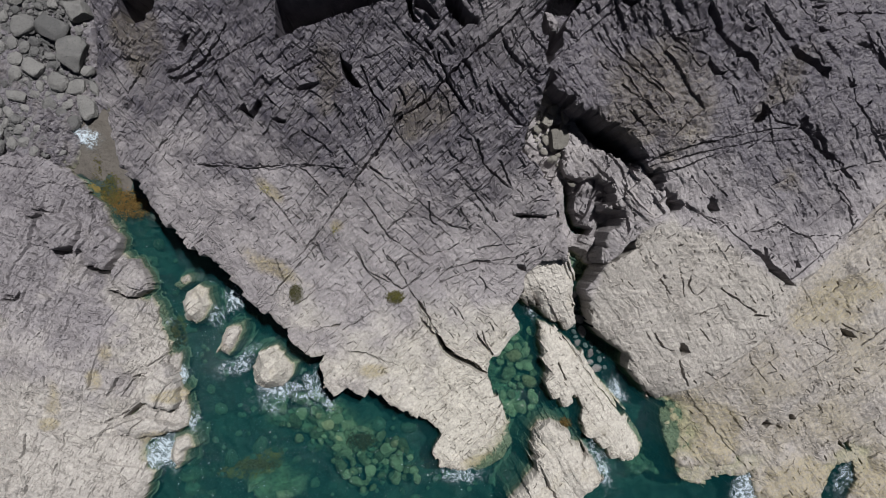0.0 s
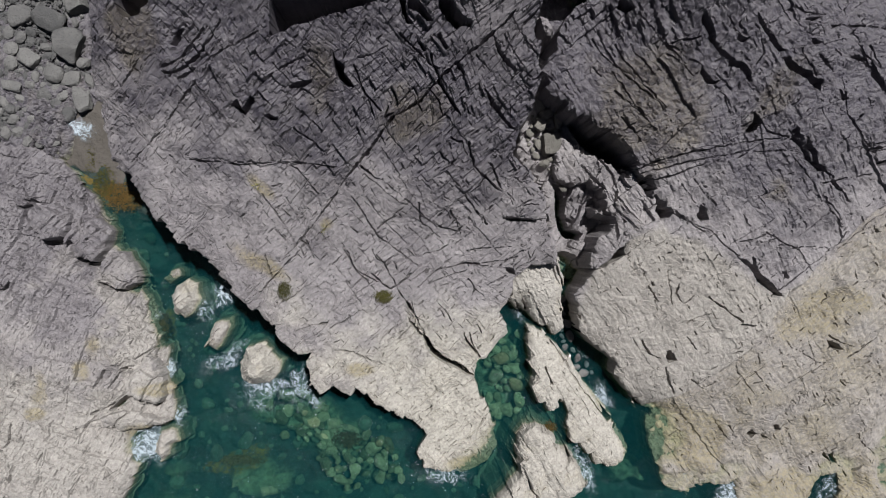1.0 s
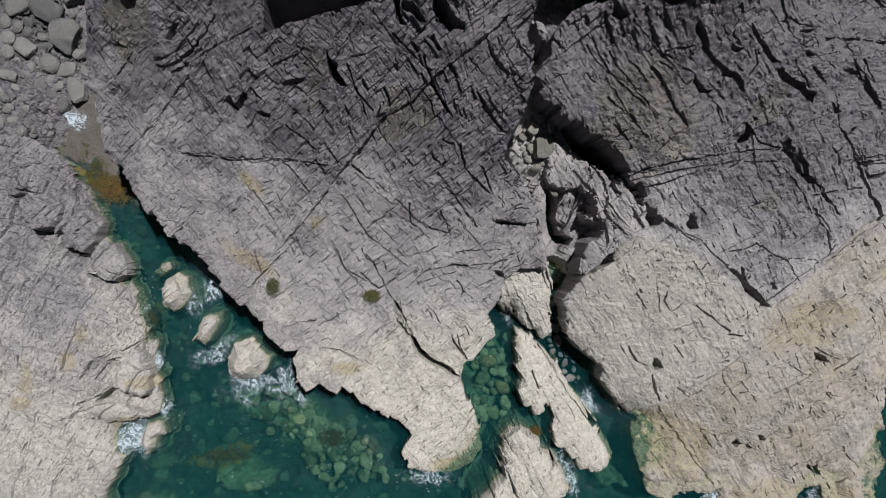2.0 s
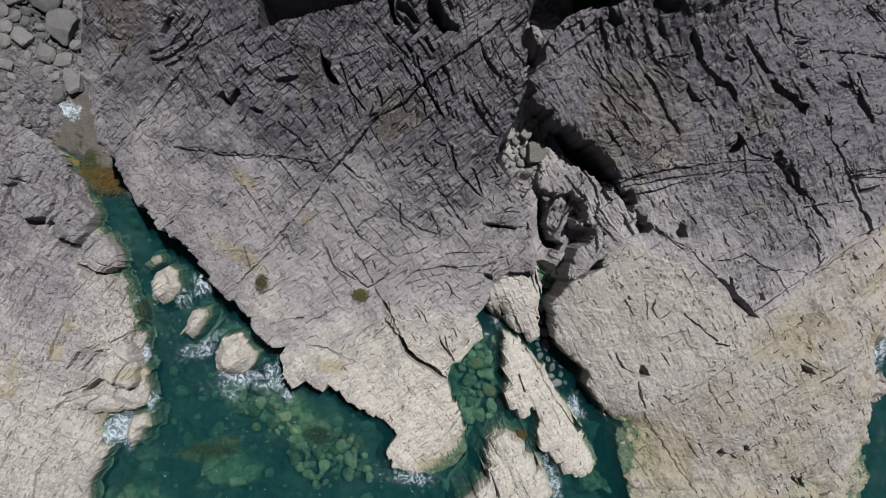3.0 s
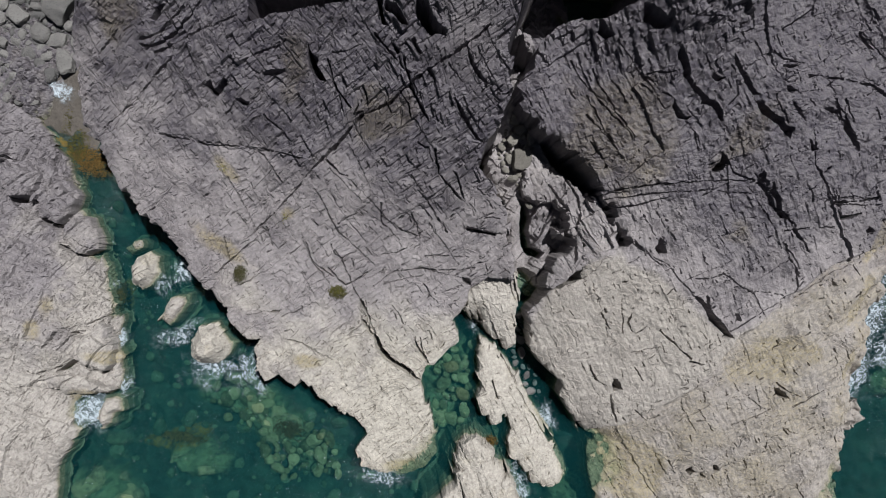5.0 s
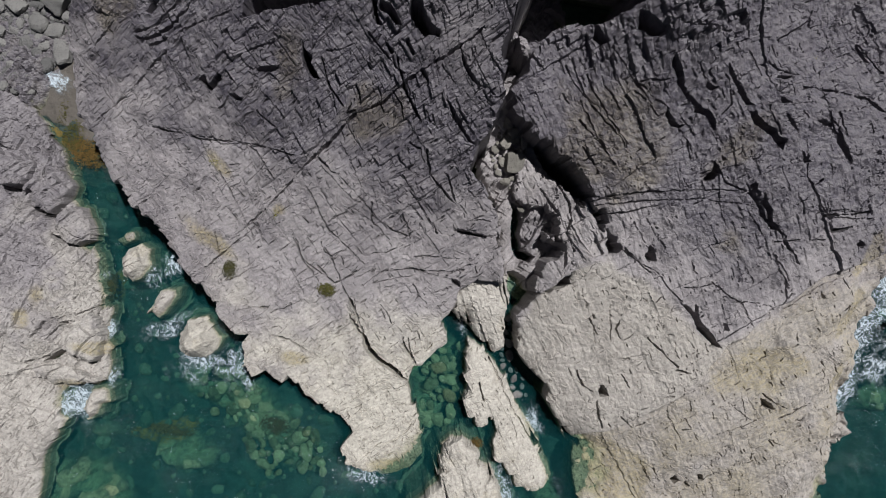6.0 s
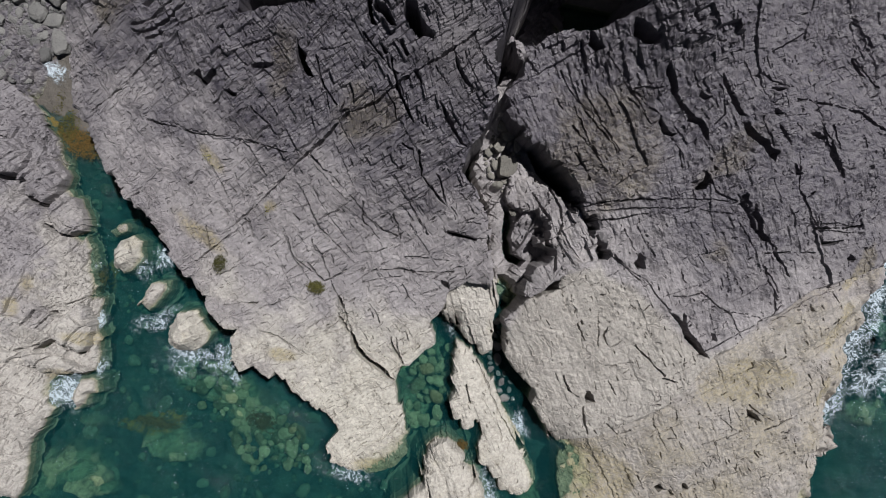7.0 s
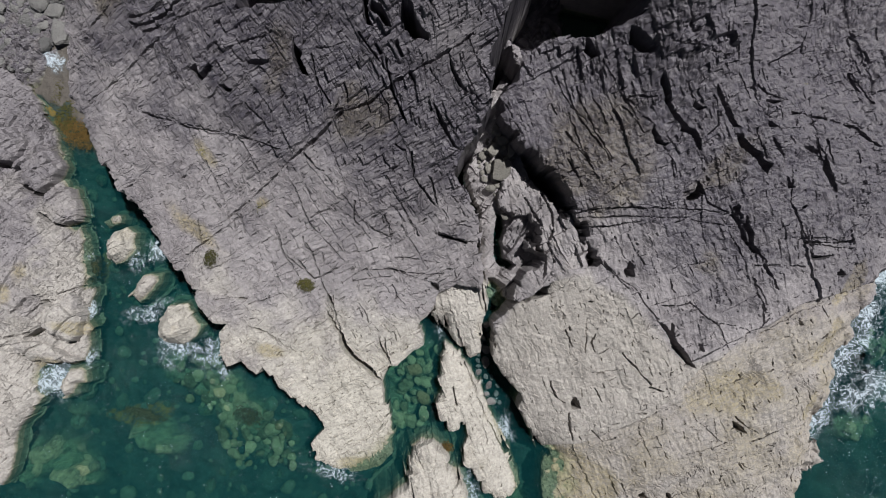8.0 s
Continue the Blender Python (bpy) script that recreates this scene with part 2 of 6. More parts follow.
def foam_material():
    """Lacy foam: white where the froth is thick, clear water between the strands."""
    m, nodes, links, shader = material("sea_foam")
    out = nodes["Material Output"]
    plain = place_node(nodes, links)
    tints = nodes.new("ShaderNodeVertexColor")
    tints.layer_name = "tints"
    split = nodes.new("ShaderNodeSeparateColor")
    links.new(tints.outputs["Color"], split.inputs["Color"])
    warp = nodes.new("ShaderNodeTexNoise")
    warp.inputs["Scale"].default_value, warp.inputs["Detail"].default_value = 1.5, 5.0
    links.new(plain, warp.inputs["Vector"])
    moved = mix_node(nodes, links, 0.35, plain, warp.outputs["Color"])
    first = noise_node(nodes, links, moved, 2.6, 8.0, 0.62, 1.2)
    second = noise_node(nodes, links, moved, 7.0, 6.0, 0.65, 1.5)
    cloud = noise_node(nodes, links, plain, 1.7, 6.0, 0.65, 0.6)
    strand = ramp_node(nodes, links, math_node(nodes, links, "ABSOLUTE", math_node(nodes, links, "SUBTRACT", first, 0.5), 0.0), 0.0, 0.075, 1.0, 0.0)
    thread = ramp_node(nodes, links, math_node(nodes, links, "ABSOLUTE", math_node(nodes, links, "SUBTRACT", second, 0.5), 0.0), 0.0, 0.07, 1.0, 0.0)
    lace = math_node(nodes, links, "ADD", math_node(nodes, links, "MULTIPLY", strand, 0.5), math_node(nodes, links, "MULTIPLY", thread, 0.35))
    body = math_node(nodes, links, "ADD", lace, math_node(nodes, links, "MULTIPLY", cloud, 1.1))
    thick = math_node(nodes, links, "SUBTRACT", math_node(nodes, links, "ADD", body, math_node(nodes, links, "MULTIPLY", split.outputs["Red"], 0.95)), 1.30)
    cover = ramp_node(nodes, links, thick, -0.1, 1.0, 0.0, 0.72)
    shader.inputs["Base Color"].default_value = (0.62, 0.72, 0.82, 1)
    shader.inputs["Roughness"].default_value = 0.7
    links.new(bump_node(nodes, links, cloud, 0.8, 0.12), shader.inputs["Normal"])
    clear = nodes.new("ShaderNodeBsdfTransparent")
    both = nodes.new("ShaderNodeMixShader")
    links.new(cover, both.inputs[0])
    links.new(clear.outputs[0], both.inputs[1])
    links.new(shader.outputs[0], both.inputs[2])
    links.new(both.outputs[0], out.inputs["Surface"])
    return m


def seabed_material():
    """Silt and weedy cobbles; the tints attribute holds weed-grown rock (r), rust-brown weed (g)."""
    m, nodes, links, shader = material("seabed")
    plain = place_node(nodes, links)
    tints = nodes.new("ShaderNodeVertexColor")
    tints.layer_name = "tints"
    split = nodes.new("ShaderNodeSeparateColor")
    links.new(tints.outputs["Color"], split.inputs["Color"])
    broad = noise_node(nodes, links, plain, 0.5, 5.0, 0.6)
    fine = noise_node(nodes, links, plain, 3.5, 7.0, 0.7)
    colour = mix_node(nodes, links, ramp_node(nodes, links, broad, 0.35, 0.7), (0.026, 0.052, 0.050), (0.070, 0.112, 0.088))
    colour = mix_node(nodes, links, ramp_node(nodes, links, fine, 0.5, 0.75, 0.0, 0.6), colour, (0.14, 0.19, 0.125))
    green = math_node(nodes, links, "MULTIPLY", split.outputs["Red"], ramp_node(nodes, links, fine, 0.3, 0.6, 0.3, 1.0))
    colour = mix_node(nodes, links, green, colour, (0.36, 0.36, 0.20))
    brown = math_node(nodes, links, "MULTIPLY", split.outputs["Green"], ramp_node(nodes, links, fine, 0.4, 0.6, 0.1, 1.0))
    colour = mix_node(nodes, links, brown, colour, (0.42, 0.20, 0.035))
    links.new(colour, shader.inputs["Base Color"])
    shader.inputs["Roughness"].default_value = 0.9
    links.new(bump_node(nodes, links, fine, 0.9, 0.2), shader.inputs["Normal"])
    return m


ROCK = rock_material("shore_rock", 40, 0.2)
ROCK_EAST = rock_material("slab_rock", 36, 0.12)
STONE = stone_material("beach_stone", (0.095, 0.094, 0.097), (0.225, 0.219, 0.216))
STONE_PALE = stone_material("pale_stone", (0.34, 0.315, 0.27), (0.52, 0.48, 0.41), 0.7)
WET_SAND = stone_material("wet_sand", (0.085, 0.075, 0.066), (0.155, 0.14, 0.13), 0.5)
STONE_GREY = stone_material("gully_stone", (0.125, 0.118, 0.108), (0.235, 0.222, 0.202), 0.8)
STONE_WEED = stone_material("weedy_stone", (0.07, 0.09, 0.045), (0.42, 0.44, 0.25), 2.4)
WATER, WATER_DEEP = water_material("sea_water", True), water_material("deep_water", False)
FOAM, SEABED = foam_material(), seabed_material()
WEED = stone_material("brown_weed", (0.085, 0.055, 0.014), (0.22, 0.13, 0.035), 2.0, 0.6)
STONE_SUNK = stone_material("sunken_stone", (0.08, 0.115, 0.075), (0.26, 0.30, 0.20), 1.2)
# white of the specks that stand in for glints on the water
FLECK = stone_material("glint_fleck", (0.75, 0.78, 0.8), (0.85, 0.88, 0.9))
MOSS_YELLOW = stone_material("yellow_moss", (0.20, 0.19, 0.02), (0.42, 0.40, 0.06), 3.0, 0.95)
MOSS = stone_material("green_moss", (0.035, 0.038, 0.010), (0.13, 0.12, 0.035), 3.0, 0.95)


# ---- building ----
def part(name, bm, mat, parent=None, label=""):
    mesh = bpy.data.meshes.new(name)
    bm.to_mesh(mesh)
    bm.free()
    mesh.materials.append(mat)
    ob = new(name, mesh)
    ob.parent = parent
    return tagged(ob, label)


def sheet(name, x, y, z, keep, mat, tints=None, smooth=False, own=None):
    """One mesh from a height grid, of the cells that are kept (and, where own is given, begin in it)."""
    rows, cols = x.shape
    cell = keep[:-1, :-1] & keep[1:, :-1] & keep[:-1, 1:] & keep[1:, 1:]
    if own is not None:
        cell &= own[:-1, :-1]
    i, j = np.nonzero(cell)
    if not len(i):
        return None
    first = i * cols + j
    quads = np.stack([first, first + 1, first + cols + 1, first + cols], 1)
    used, quads = np.unique(quads, return_inverse=True)
    quads = quads.reshape(-1, 4)
    mesh = bpy.data.meshes.new(name)
    mesh.vertices.add(len(used))
    mesh.vertices.foreach_set("co", np.stack([x.ravel(), y.ravel(), z.ravel()], 1)[used].astype(np.float32).ravel())
    mesh.loops.add(4 * len(quads))
    mesh.loops.foreach_set("vertex_index", quads.ravel().astype(np.int32))
    mesh.polygons.add(len(quads))
    mesh.polygons.foreach_set("loop_start", np.arange(0, 4 * len(quads), 4, dtype=np.int32))
    mesh.polygons.foreach_set("use_smooth", np.full(len(quads), smooth))
    mesh.update(calc_edges=True)
    if tints is not None:
        layer = mesh.color_attributes.new("tints", "FLOAT_COLOR", "POINT")
        rgba = np.stack([t.ravel()[used] for t in tints] + [np.ones(len(used))], 1)
        layer.data.foreach_set("color", rgba.astype(np.float32).ravel())
    mesh.materials.append(mat)
    return new(name, mesh)


def islands(own, keep):
    """Splits the kept cells of a grid that begin in own into connected patches."""
    cell = keep[:-1, :-1] & keep[1:, :-1] & keep[:-1, 1:] & keep[1:, 1:] & own[:-1, :-1]
    mark = np.where(cell, 1 + np.arange(cell.size).reshape(cell.shape), 0)
    while True:
        wide = np.pad(mark, 1)
        most = mark.copy()
        for di in (0, 1, 2):
            for dj in (0, 1, 2):
                most = np.maximum(most, wide[di : di + mark.shape[0], dj : dj + mark.shape[1]])
        most = np.where(cell, most, 0)
        # jump to the mark of the marked cell, which settles long patches quickly
        most = np.where(cell, np.concatenate([[0], most.ravel()])[most], 0)
        if (most == mark).all():
            break
        mark = most
    for n in np.unique(mark[cell]):
        out = np.zeros(own.shape, bool)
        out[:-1, :-1] = mark == n
        yield out


def crack(some, wide, narrow, deep, *line):
    """Adds an open joint along a line of places: its widths at both ends and its depth, in metres."""
    some.append((wide, narrow, deep, line))


def cut(x, y, z, cracks, seed, uneven=1.0, lens=False):
    """Cuts joints into a height grid; lens: joints that thin out to both ends."""
    x0, y0, gap = x[0, 0], y[0, 0], x[0, 1] - x[0, 0]
    bend_x, bend_y = x + 0.05 * vnoise(x * 1.7, y * 1.7, seed) + 0.03 * vnoise(x * 5, y * 5, seed), y + 0.05 * vnoise(x * 1.7 + 9, y * 1.7, seed) + 0.03 * vnoise(x * 5 + 4, y * 5, seed)
    swell = 0.85 + uneven * np.maximum(0.7 * vnoise(x * 1.6, y * 1.6, seed + 7) + 0.5 * vnoise(x * 6, y * 6, seed + 8) - 0.1, -0.75)
    for wide, narrow, deep, line in cracks:
        total = sum(math.dist(a, b) for a, b in zip(line, line[1:])) + 1e-6
        gone = 0.0
        for (ax, ay), (bx, by) in zip(line, line[1:]):
            reach = 1.2 * max(wide, narrow) + 0.12
            j0, j1 = max(int((min(ax, bx) - reach - x0) / gap), 0), int((max(ax, bx) + reach - x0) / gap) + 2
            i0, i1 = max(int((min(ay, by) - reach - y0) / gap), 0), int((max(ay, by) + reach - y0) / gap) + 2
            length = math.dist((ax, ay), (bx, by)) + 1e-6
            if i1 > i0 and j1 > j0 and i0 < x.shape[0] and j0 < x.shape[1]:
                some = np.s_[i0:i1, j0:j1]
                px, py = bend_x[some] - ax, bend_y[some] - ay
                t = np.clip((px * (bx - ax) + py * (by - ay)) / length**2, 0, 1)
                far = np.hypot(px - t * (bx - ax), py - t * (by - ay))
                half = np.maximum(0.4 * (wide + (narrow - wide) * (gone + t * length) / total) * swell[some], 0.012)
                if lens:
                    half = np.maximum(half * np.minimum(1, 5 * t), 0.004)
                gash = 1 - np.clip((far / half - 0.8) / 0.3, 0, 1)
                z[some] -= gash * deep * np.minimum(1, half / 0.03)
            gone += length
    return z


def ledge(some, drop, reach, *line):
    """Adds a broken ledge along a line of places: the rock to the right of the line has dropped, and rises again over reach metres."""
    some.append((drop, reach, None, line))


def scarps(x, y, z, ledges, rough):
    """Breaks the ledges into a height grid; rough shifts their edges."""
    x0, y0, gap = x[0, 0], y[0, 0], x[0, 1] - x[0, 0]
    for drop, reach, _, line in ledges:
        for (ax, ay), (bx, by) in zip(line, line[1:]):
            wide = 3 * reach
            j0, j1 = max(int((min(ax, bx) - wide - x0) / gap), 0), int((max(ax, bx) + wide - x0) / gap) + 2
            i0, i1 = max(int((min(ay, by) - wide - y0) / gap), 0), int((max(ay, by) + wide - y0) / gap) + 2
            if j1 <= j0 or i1 <= i0 or i0 >= x.shape[0] or j0 >= x.shape[1]:
                continue
            long = math.dist((ax, ay), (bx, by)) + 1e-6
            ux, uy = (bx - ax) / long, (by - ay) / long
            px, py = x[i0:i1, j0:j1] - ax, y[i0:i1, j0:j1] - ay
            t = (px * ux + py * uy) / long
            side = px * uy - py * ux + rough[i0:i1, j0:j1]
            near = step(-0.12, 0.12, t) * (1 - step(0.88, 1.12, t))
            near = near * np.clip(0.55 + 0.9 * vnoise(x[i0:i1, j0:j1] * 0.9, y[i0:i1, j0:j1] * 0.9, 99), 0.1, 1)
            fall = drop * near * np.exp(-np.maximum(side, 0) / reach) * step(0.0, 0.06, side)
            z[i0:i1, j0:j1] -= fall
    return z


def pit(some, deep, *outline):
    """Adds a deep notch that shapes a black gap or a ledge's cast shadow: its depth and its outline."""
    some.append((deep, 0, "pit", outline))


def notches(x, y, z, pits, rough):
    x0, y0, gap = x[0, 0], y[0, 0], x[0, 1] - x[0, 0]
    for deep, _, _, outline in pits:
        pts = np.array(outline)
        j0, j1 = max(int((pts[:, 0].min() - 0.3 - x0) / gap), 0), int((pts[:, 0].max() + 0.3 - x0) / gap) + 2
        i0, i1 = max(int((pts[:, 1].min() - 0.3 - y0) / gap), 0), int((pts[:, 1].max() + 0.3 - y0) / gap) + 2
        if j1 > j0 and i1 > i0 and i0 < x.shape[0] and j0 < x.shape[1]:
            some = np.s_[i0:i1, j0:j1]
            d = inside(x[some] + rough[some], y[some] + 0.7 * rough[some], outline)
            z[some] -= 1.5 * deep * step(0.0, 0.07, d) * (0.75 + 0.25 * step(0, 0.4, d))
    return z


def small_joints(x, y, many, sets, seed, longest=2.4):
    """Short random joints along the rock's own directions, most of them mere nicks."""
    rng = np.random.default_rng(seed)
    some = []
    for n in range(many):
        degrees = sets[int(rng.random() < 0.35)] + rng.normal(0, 8)
        cx, cy = rng.uniform(x.min(), x.max()), rng.uniform(y.min(), y.max())
        if n % 24 == 0:
            long, wide = 0.6 + longest * rng.random() ** 2, 0.04 + 0.05 * rng.random() ** 2
        elif n % 5 == 0:
            long, wide = 0.3 + 0.5 * rng.random() ** 1.5, 0.06 + 0.10 * rng.random() ** 3
        else:
            long, wide = 0.10 + 0.28 * rng.random() ** 2, 0.045 + 0.04 * rng.random() ** 2
        if rng.random() < 0.35:
            long = -long
        dx, dy = 0.5 * long * math.cos(radians(degrees)), 0.5 * long * math.sin(radians(degrees))
        some.append((wide, 0.2 * wide, 0.15 + 0.3 * rng.random(), ((cx - dx, cy - dy), (cx + dx, cy + dy))))
    return some


def rock_mass(name, label, outline, base, gap, steep, sets, relief, cracks, many, tints, mat, seed, jag=0.28, rim=(0.35, 0.3), low=-2.6, block=3.4, lumpy=0.05, chunk=1.0, web=0.8, scales=0.05, rugged=1.0, treads=1.0):
    """A body of rock over an outline, as an Empty with its joint-bounded blocks: the top follows base(x, y), broken along the
    directions in sets, and the sides fall steeply."""
    pts = np.array(outline)
    reach = 1.4
    x, y = np.meshgrid(np.arange(pts[:, 0].min() - reach, pts[:, 0].max() + reach, gap), np.arange(pts[:, 1].min() - reach, pts[:, 1].max() + reach, gap))
    wx, wy = 0.12 * vnoise(x / 1.8, y / 1.8, seed) + 0.03 * vnoise(x * 3, y * 3, seed), 0.12 * vnoise(x / 1.8 + 7, y / 1.8, seed) + 0.03 * vnoise(x * 3 + 5, y * 3, seed)
    big, edge_big, lot_big, which, _, _ = courses(x + 2.2 * wx, y + 2.2 * wy, block, 1.5, sets[0] + 3, seed)
    bend_x, bend_y = 0.9 * wx + 0.7 * vnoise(x / 4.5, y / 4.5, seed + 3), 0.9 * wy + 0.7 * vnoise(x / 4.5 + 3, y / 4.5, seed + 4)
    mid, edge_mid, lot_mid, _, mid_x, mid_y = courses(x + bend_x, y + bend_y, 0.66, 2.1, sets[0], seed + 11)
    # the small blocks lie along one joint set here and along the other there
    here = fbm(x / 2.4, y / 2.4, 3, seed + 13) > 0.1
    tiny, edge_tiny, lot_tiny, _, tiny_x, tiny_y = (np.where(here, a, b) for a, b in zip(
        courses(x + bend_x, y + bend_y, 0.23, 3.0, sets[0] - 7, seed + 23), courses(x + bend_x, y + bend_y, 0.30, 2.2, sets[1] + 6, seed + 24)))
    chip, _, _ = plates(x, y, 0.15, 2.0, sets[0] + 10, seed + 29)
    # ragged outline: blocks stand out or have dropped away
    d = inside(x + jag * (0.5 * mid + 0.16 * tiny + 0.05 * chip) + 0.4 * jag * fbm(x, y, 3, seed + 2), y + jag * (0.4 * mid + 0.16 * tiny + 0.05 * chip) + 0.4 * jag * fbm(x + 31, y, 3, seed + 6), outline)
    local = step(-0.7, 0.7, fbm(x / 3.5, y / 3.5, 3, seed + 40))
    u, v = turned(x + wx, y + wy, sets[0])
    grain = fbm(u / 1.6, v / 0.16, 4, seed + 9)
    ground = base(x, y)
    broken = tints(x, y, ground)[0]
    lot_flat = 0.5 + 0.5 * fbm(x / 2.0, y / 2.0, 3, seed + 14)
    chunk = chunk * (0.3 + 1.2 * rugged * broken * (0.4 + 0.6 * step(0.3, 0.7, lot_flat)))
    # stairs: the tops of the blocks lie flatter than the slope, and their risers face downhill
    fall_y, fall_x = np.gradient(ground, gap)
    flat_mid, flat_tiny = treads * (0.12 + 0.55 * broken) * step(0.3, 0.8, lot_flat), treads * (0.10 + 0.30 * broken)
    ground = ground - flat_mid * (fall_x * mid_x + fall_y * mid_y) - flat_tiny * (fall_x * tiny_x + fall_y * tiny_y)
    z = ground + relief * (0.16 * fbm(x / 4, y / 4, 3, seed + 8) + lumpy * (1 + rugged * broken) * big + chunk * (0.03 + 0.06 * local) * mid + chunk * (0.016 + 0.03 * local) * tiny)
    z = z + relief * (chunk * 0.028 * chip + 0.015 * grain + 0.012 * fbm(x * 2.5, y * 2.5, 5, seed + 10))
    # uneven broken ground between sharp creases
    z = z + relief * rugged * (0.03 + 0.05 * broken) * np.abs(fbm((x + bend_x) / 0.85, (y + bend_y) / 0.6, 4, seed + 15))
    # overlapping broken scales whose steep ends face south-west
    along, across = turned(x + wx, y + wy, 38)
    saw = 1 - np.mod(along / 0.62 + 0.9 * fbm(x / 0.8, y / 0.8, 3, seed + 90) + 0.45 * mid, 1.0)
    z = z + scales * relief * step(-0.25, 0.45, fbm(x / 1.1, y / 1.1, 4, seed + 91)) * (1 - saw)
    # open joints: some edges of the blocks gape
    gape = step(-0.2, 0.5, fbm(x / 1.7, y / 1.7, 3, seed + 50)) * (0.08 + 0.92 * broken)
    z = z - 0.16 * web * gape * (lot_mid > 0.45) * (1 - step(0.012, 0.05, edge_mid))
    z = z - 0.08 * web * gape * (lot_tiny > 0.55) * (1 - step(0.008, 0.04, edge_tiny))
    z = z - 0.25 * web * (lot_big > 0.62) * step(-0.2, 0.3, fbm(x / 2 + 3, y / 2, 3, seed + 51)) * (1 - step(0.015, 0.06, edge_big))
    z = scarps(x, y, z, [c for c in cracks if c[2] is None], 0.10 * mid + 0.07 * tiny + 0.03 * chip)
    z = cut(x, y, z, [c for c in cracks if c[2] not in (None, "pit")], seed + 70)
    z = notches(x, y, z, [c for c in cracks if c[2] == "pit"], 0.025 * mid + 0.02 * tiny + 0.02 * chip)
    z = cut(x, y, z, small_joints(x, y, many, sets, seed + 60), seed + 71, 0.35, True)
    z = z - rim[0] * np.exp(-np.maximum(d, 0) / rim[1])
    over = np.maximum(-d, 0)
    z = z - over * steep * (1 + 0.1 * mid) - 0.4 * step(0, 0.3, over)
    keep = (d > -reach + 0.1) & (z > low - 1.5)
    z = np.maximum(z, low)
    rock = tagged(new(name), label, "rock")
    rock.location = (*pts.mean(0).round(1), 0.0)
    colours = tints(x, y, z)
    for n in np.unique(which[keep]):
        i, j = np.nonzero((which == n) & keep)
        a, b, c, e = max(i.min() - 1, 0), i.max() + 2, max(j.min() - 1, 0), j.max() + 2
        some = np.s_[a:b, c:e]
        for mine in islands((which[some] == n), keep[some]):
            rows, cols = np.nonzero(mine)
            dark, pale = colours[0][some][rows, cols].mean(), colours[1][some][rows, cols].mean()
            kind = "lichen_block" if dark > 0.6 else "barnacle_block" if pale > 0.5 else "joint_block"
            piece = sheet(kind, x[some] - rock.location[0], y[some] - rock.location[1], z[some], keep[some], mat, [t[some] for t in colours], False, mine)
            piece.parent = rock
            tagged(piece, {"l": "block dark with black lichen or painted gully shade", "b": "block pale with barnacle crust", "j": "bare grey jointed block"}[kind[0]])
    return rock


MESHES = {}


def stone_mesh(seed, detail=3, facets=14, flat=1.0):
    """A unit boulder: a ball worn flat on several sides."""
    key = (seed, detail, facets, flat)
    if key in MESHES:
        return MESHES[key].copy()
    rng = np.random.default_rng(seed)
    bm = bmesh.new()
    bmesh.ops.create_icosphere(bm, subdivisions=detail, radius=1.0)
    cuts = []
    for axis in range(6 if seed > 299 else 0):
        n = Vector((0, 0, 0))
        n[axis // 2] = 1 - 2 * (axis % 2)
        cuts.append(((n + Vector(rng.normal(0, 0.13, 3))).normalized(), rng.uniform(0.58, 0.74)))
    for _ in range(facets):
        n = Vector(rng.normal(0, 1, 3)).normalized()
        cuts.append((n, rng.uniform(0.66, 0.92)))
    for v in bm.verts:
        p = v.co.copy()
        for n, far in cuts:
            over = p.dot(n) - far
            if over > 0:
                p -= n * over * 0.95
        wob = 0.10 * noise.noise(p * 1.6 + Vector((seed, 0, 0))) + 0.04 * noise.noise(p * 3.7 + Vector((0, 0, seed))) + 0.022 * noise.noise(p * 6.3 + Vector((0, seed, 0)))
        v.co = p * (1 + wob)
    for f in bm.faces:
        f.smooth = detail > 2
    MESHES[key] = bm
    return bm.copy()


STONES = {}


def stone(name, label, category, x, y, z, size, turn=0.0, mat=None, seed=0, group="", detail=3, tip=(0, 0)):
    """One boulder: size is its three half lengths."""
    key = (seed, detail, mat.name)
    if key not in STONES:
        bm = stone_mesh(seed, detail)
        mesh = bpy.data.meshes.new(name)
        bm.to_mesh(mesh)
        bm.free()
        mesh.materials.append(mat)
        STONES[key] = mesh
    ob = new(name, STONES[key])
    ob.matrix_world = pose(x, y, z, tip[0], tip[1], turn) @ Matrix.Diagonal((*size, 1))
    return tagged(ob, label, category, group)


# ---- sea and seabed ----
def seabed_height(x, y):
    z = -2.3 + 0.5 * fbm(x / 5, y / 5, 4, 300) + 0.25 * fbm(x, y, 3, 301)
    z = z - 1.3 * step(6, 16, x) * step(-11, -15, y) - 0.8 * step(-6, 1, x) * (1 - step(3, 6, x)) * step(-11.5, -14, y)
    z = z + 2.1 * step(-4, 6, y - 0.35 * (x + 16)) * (1 - step(-12, -9, x))
    return z


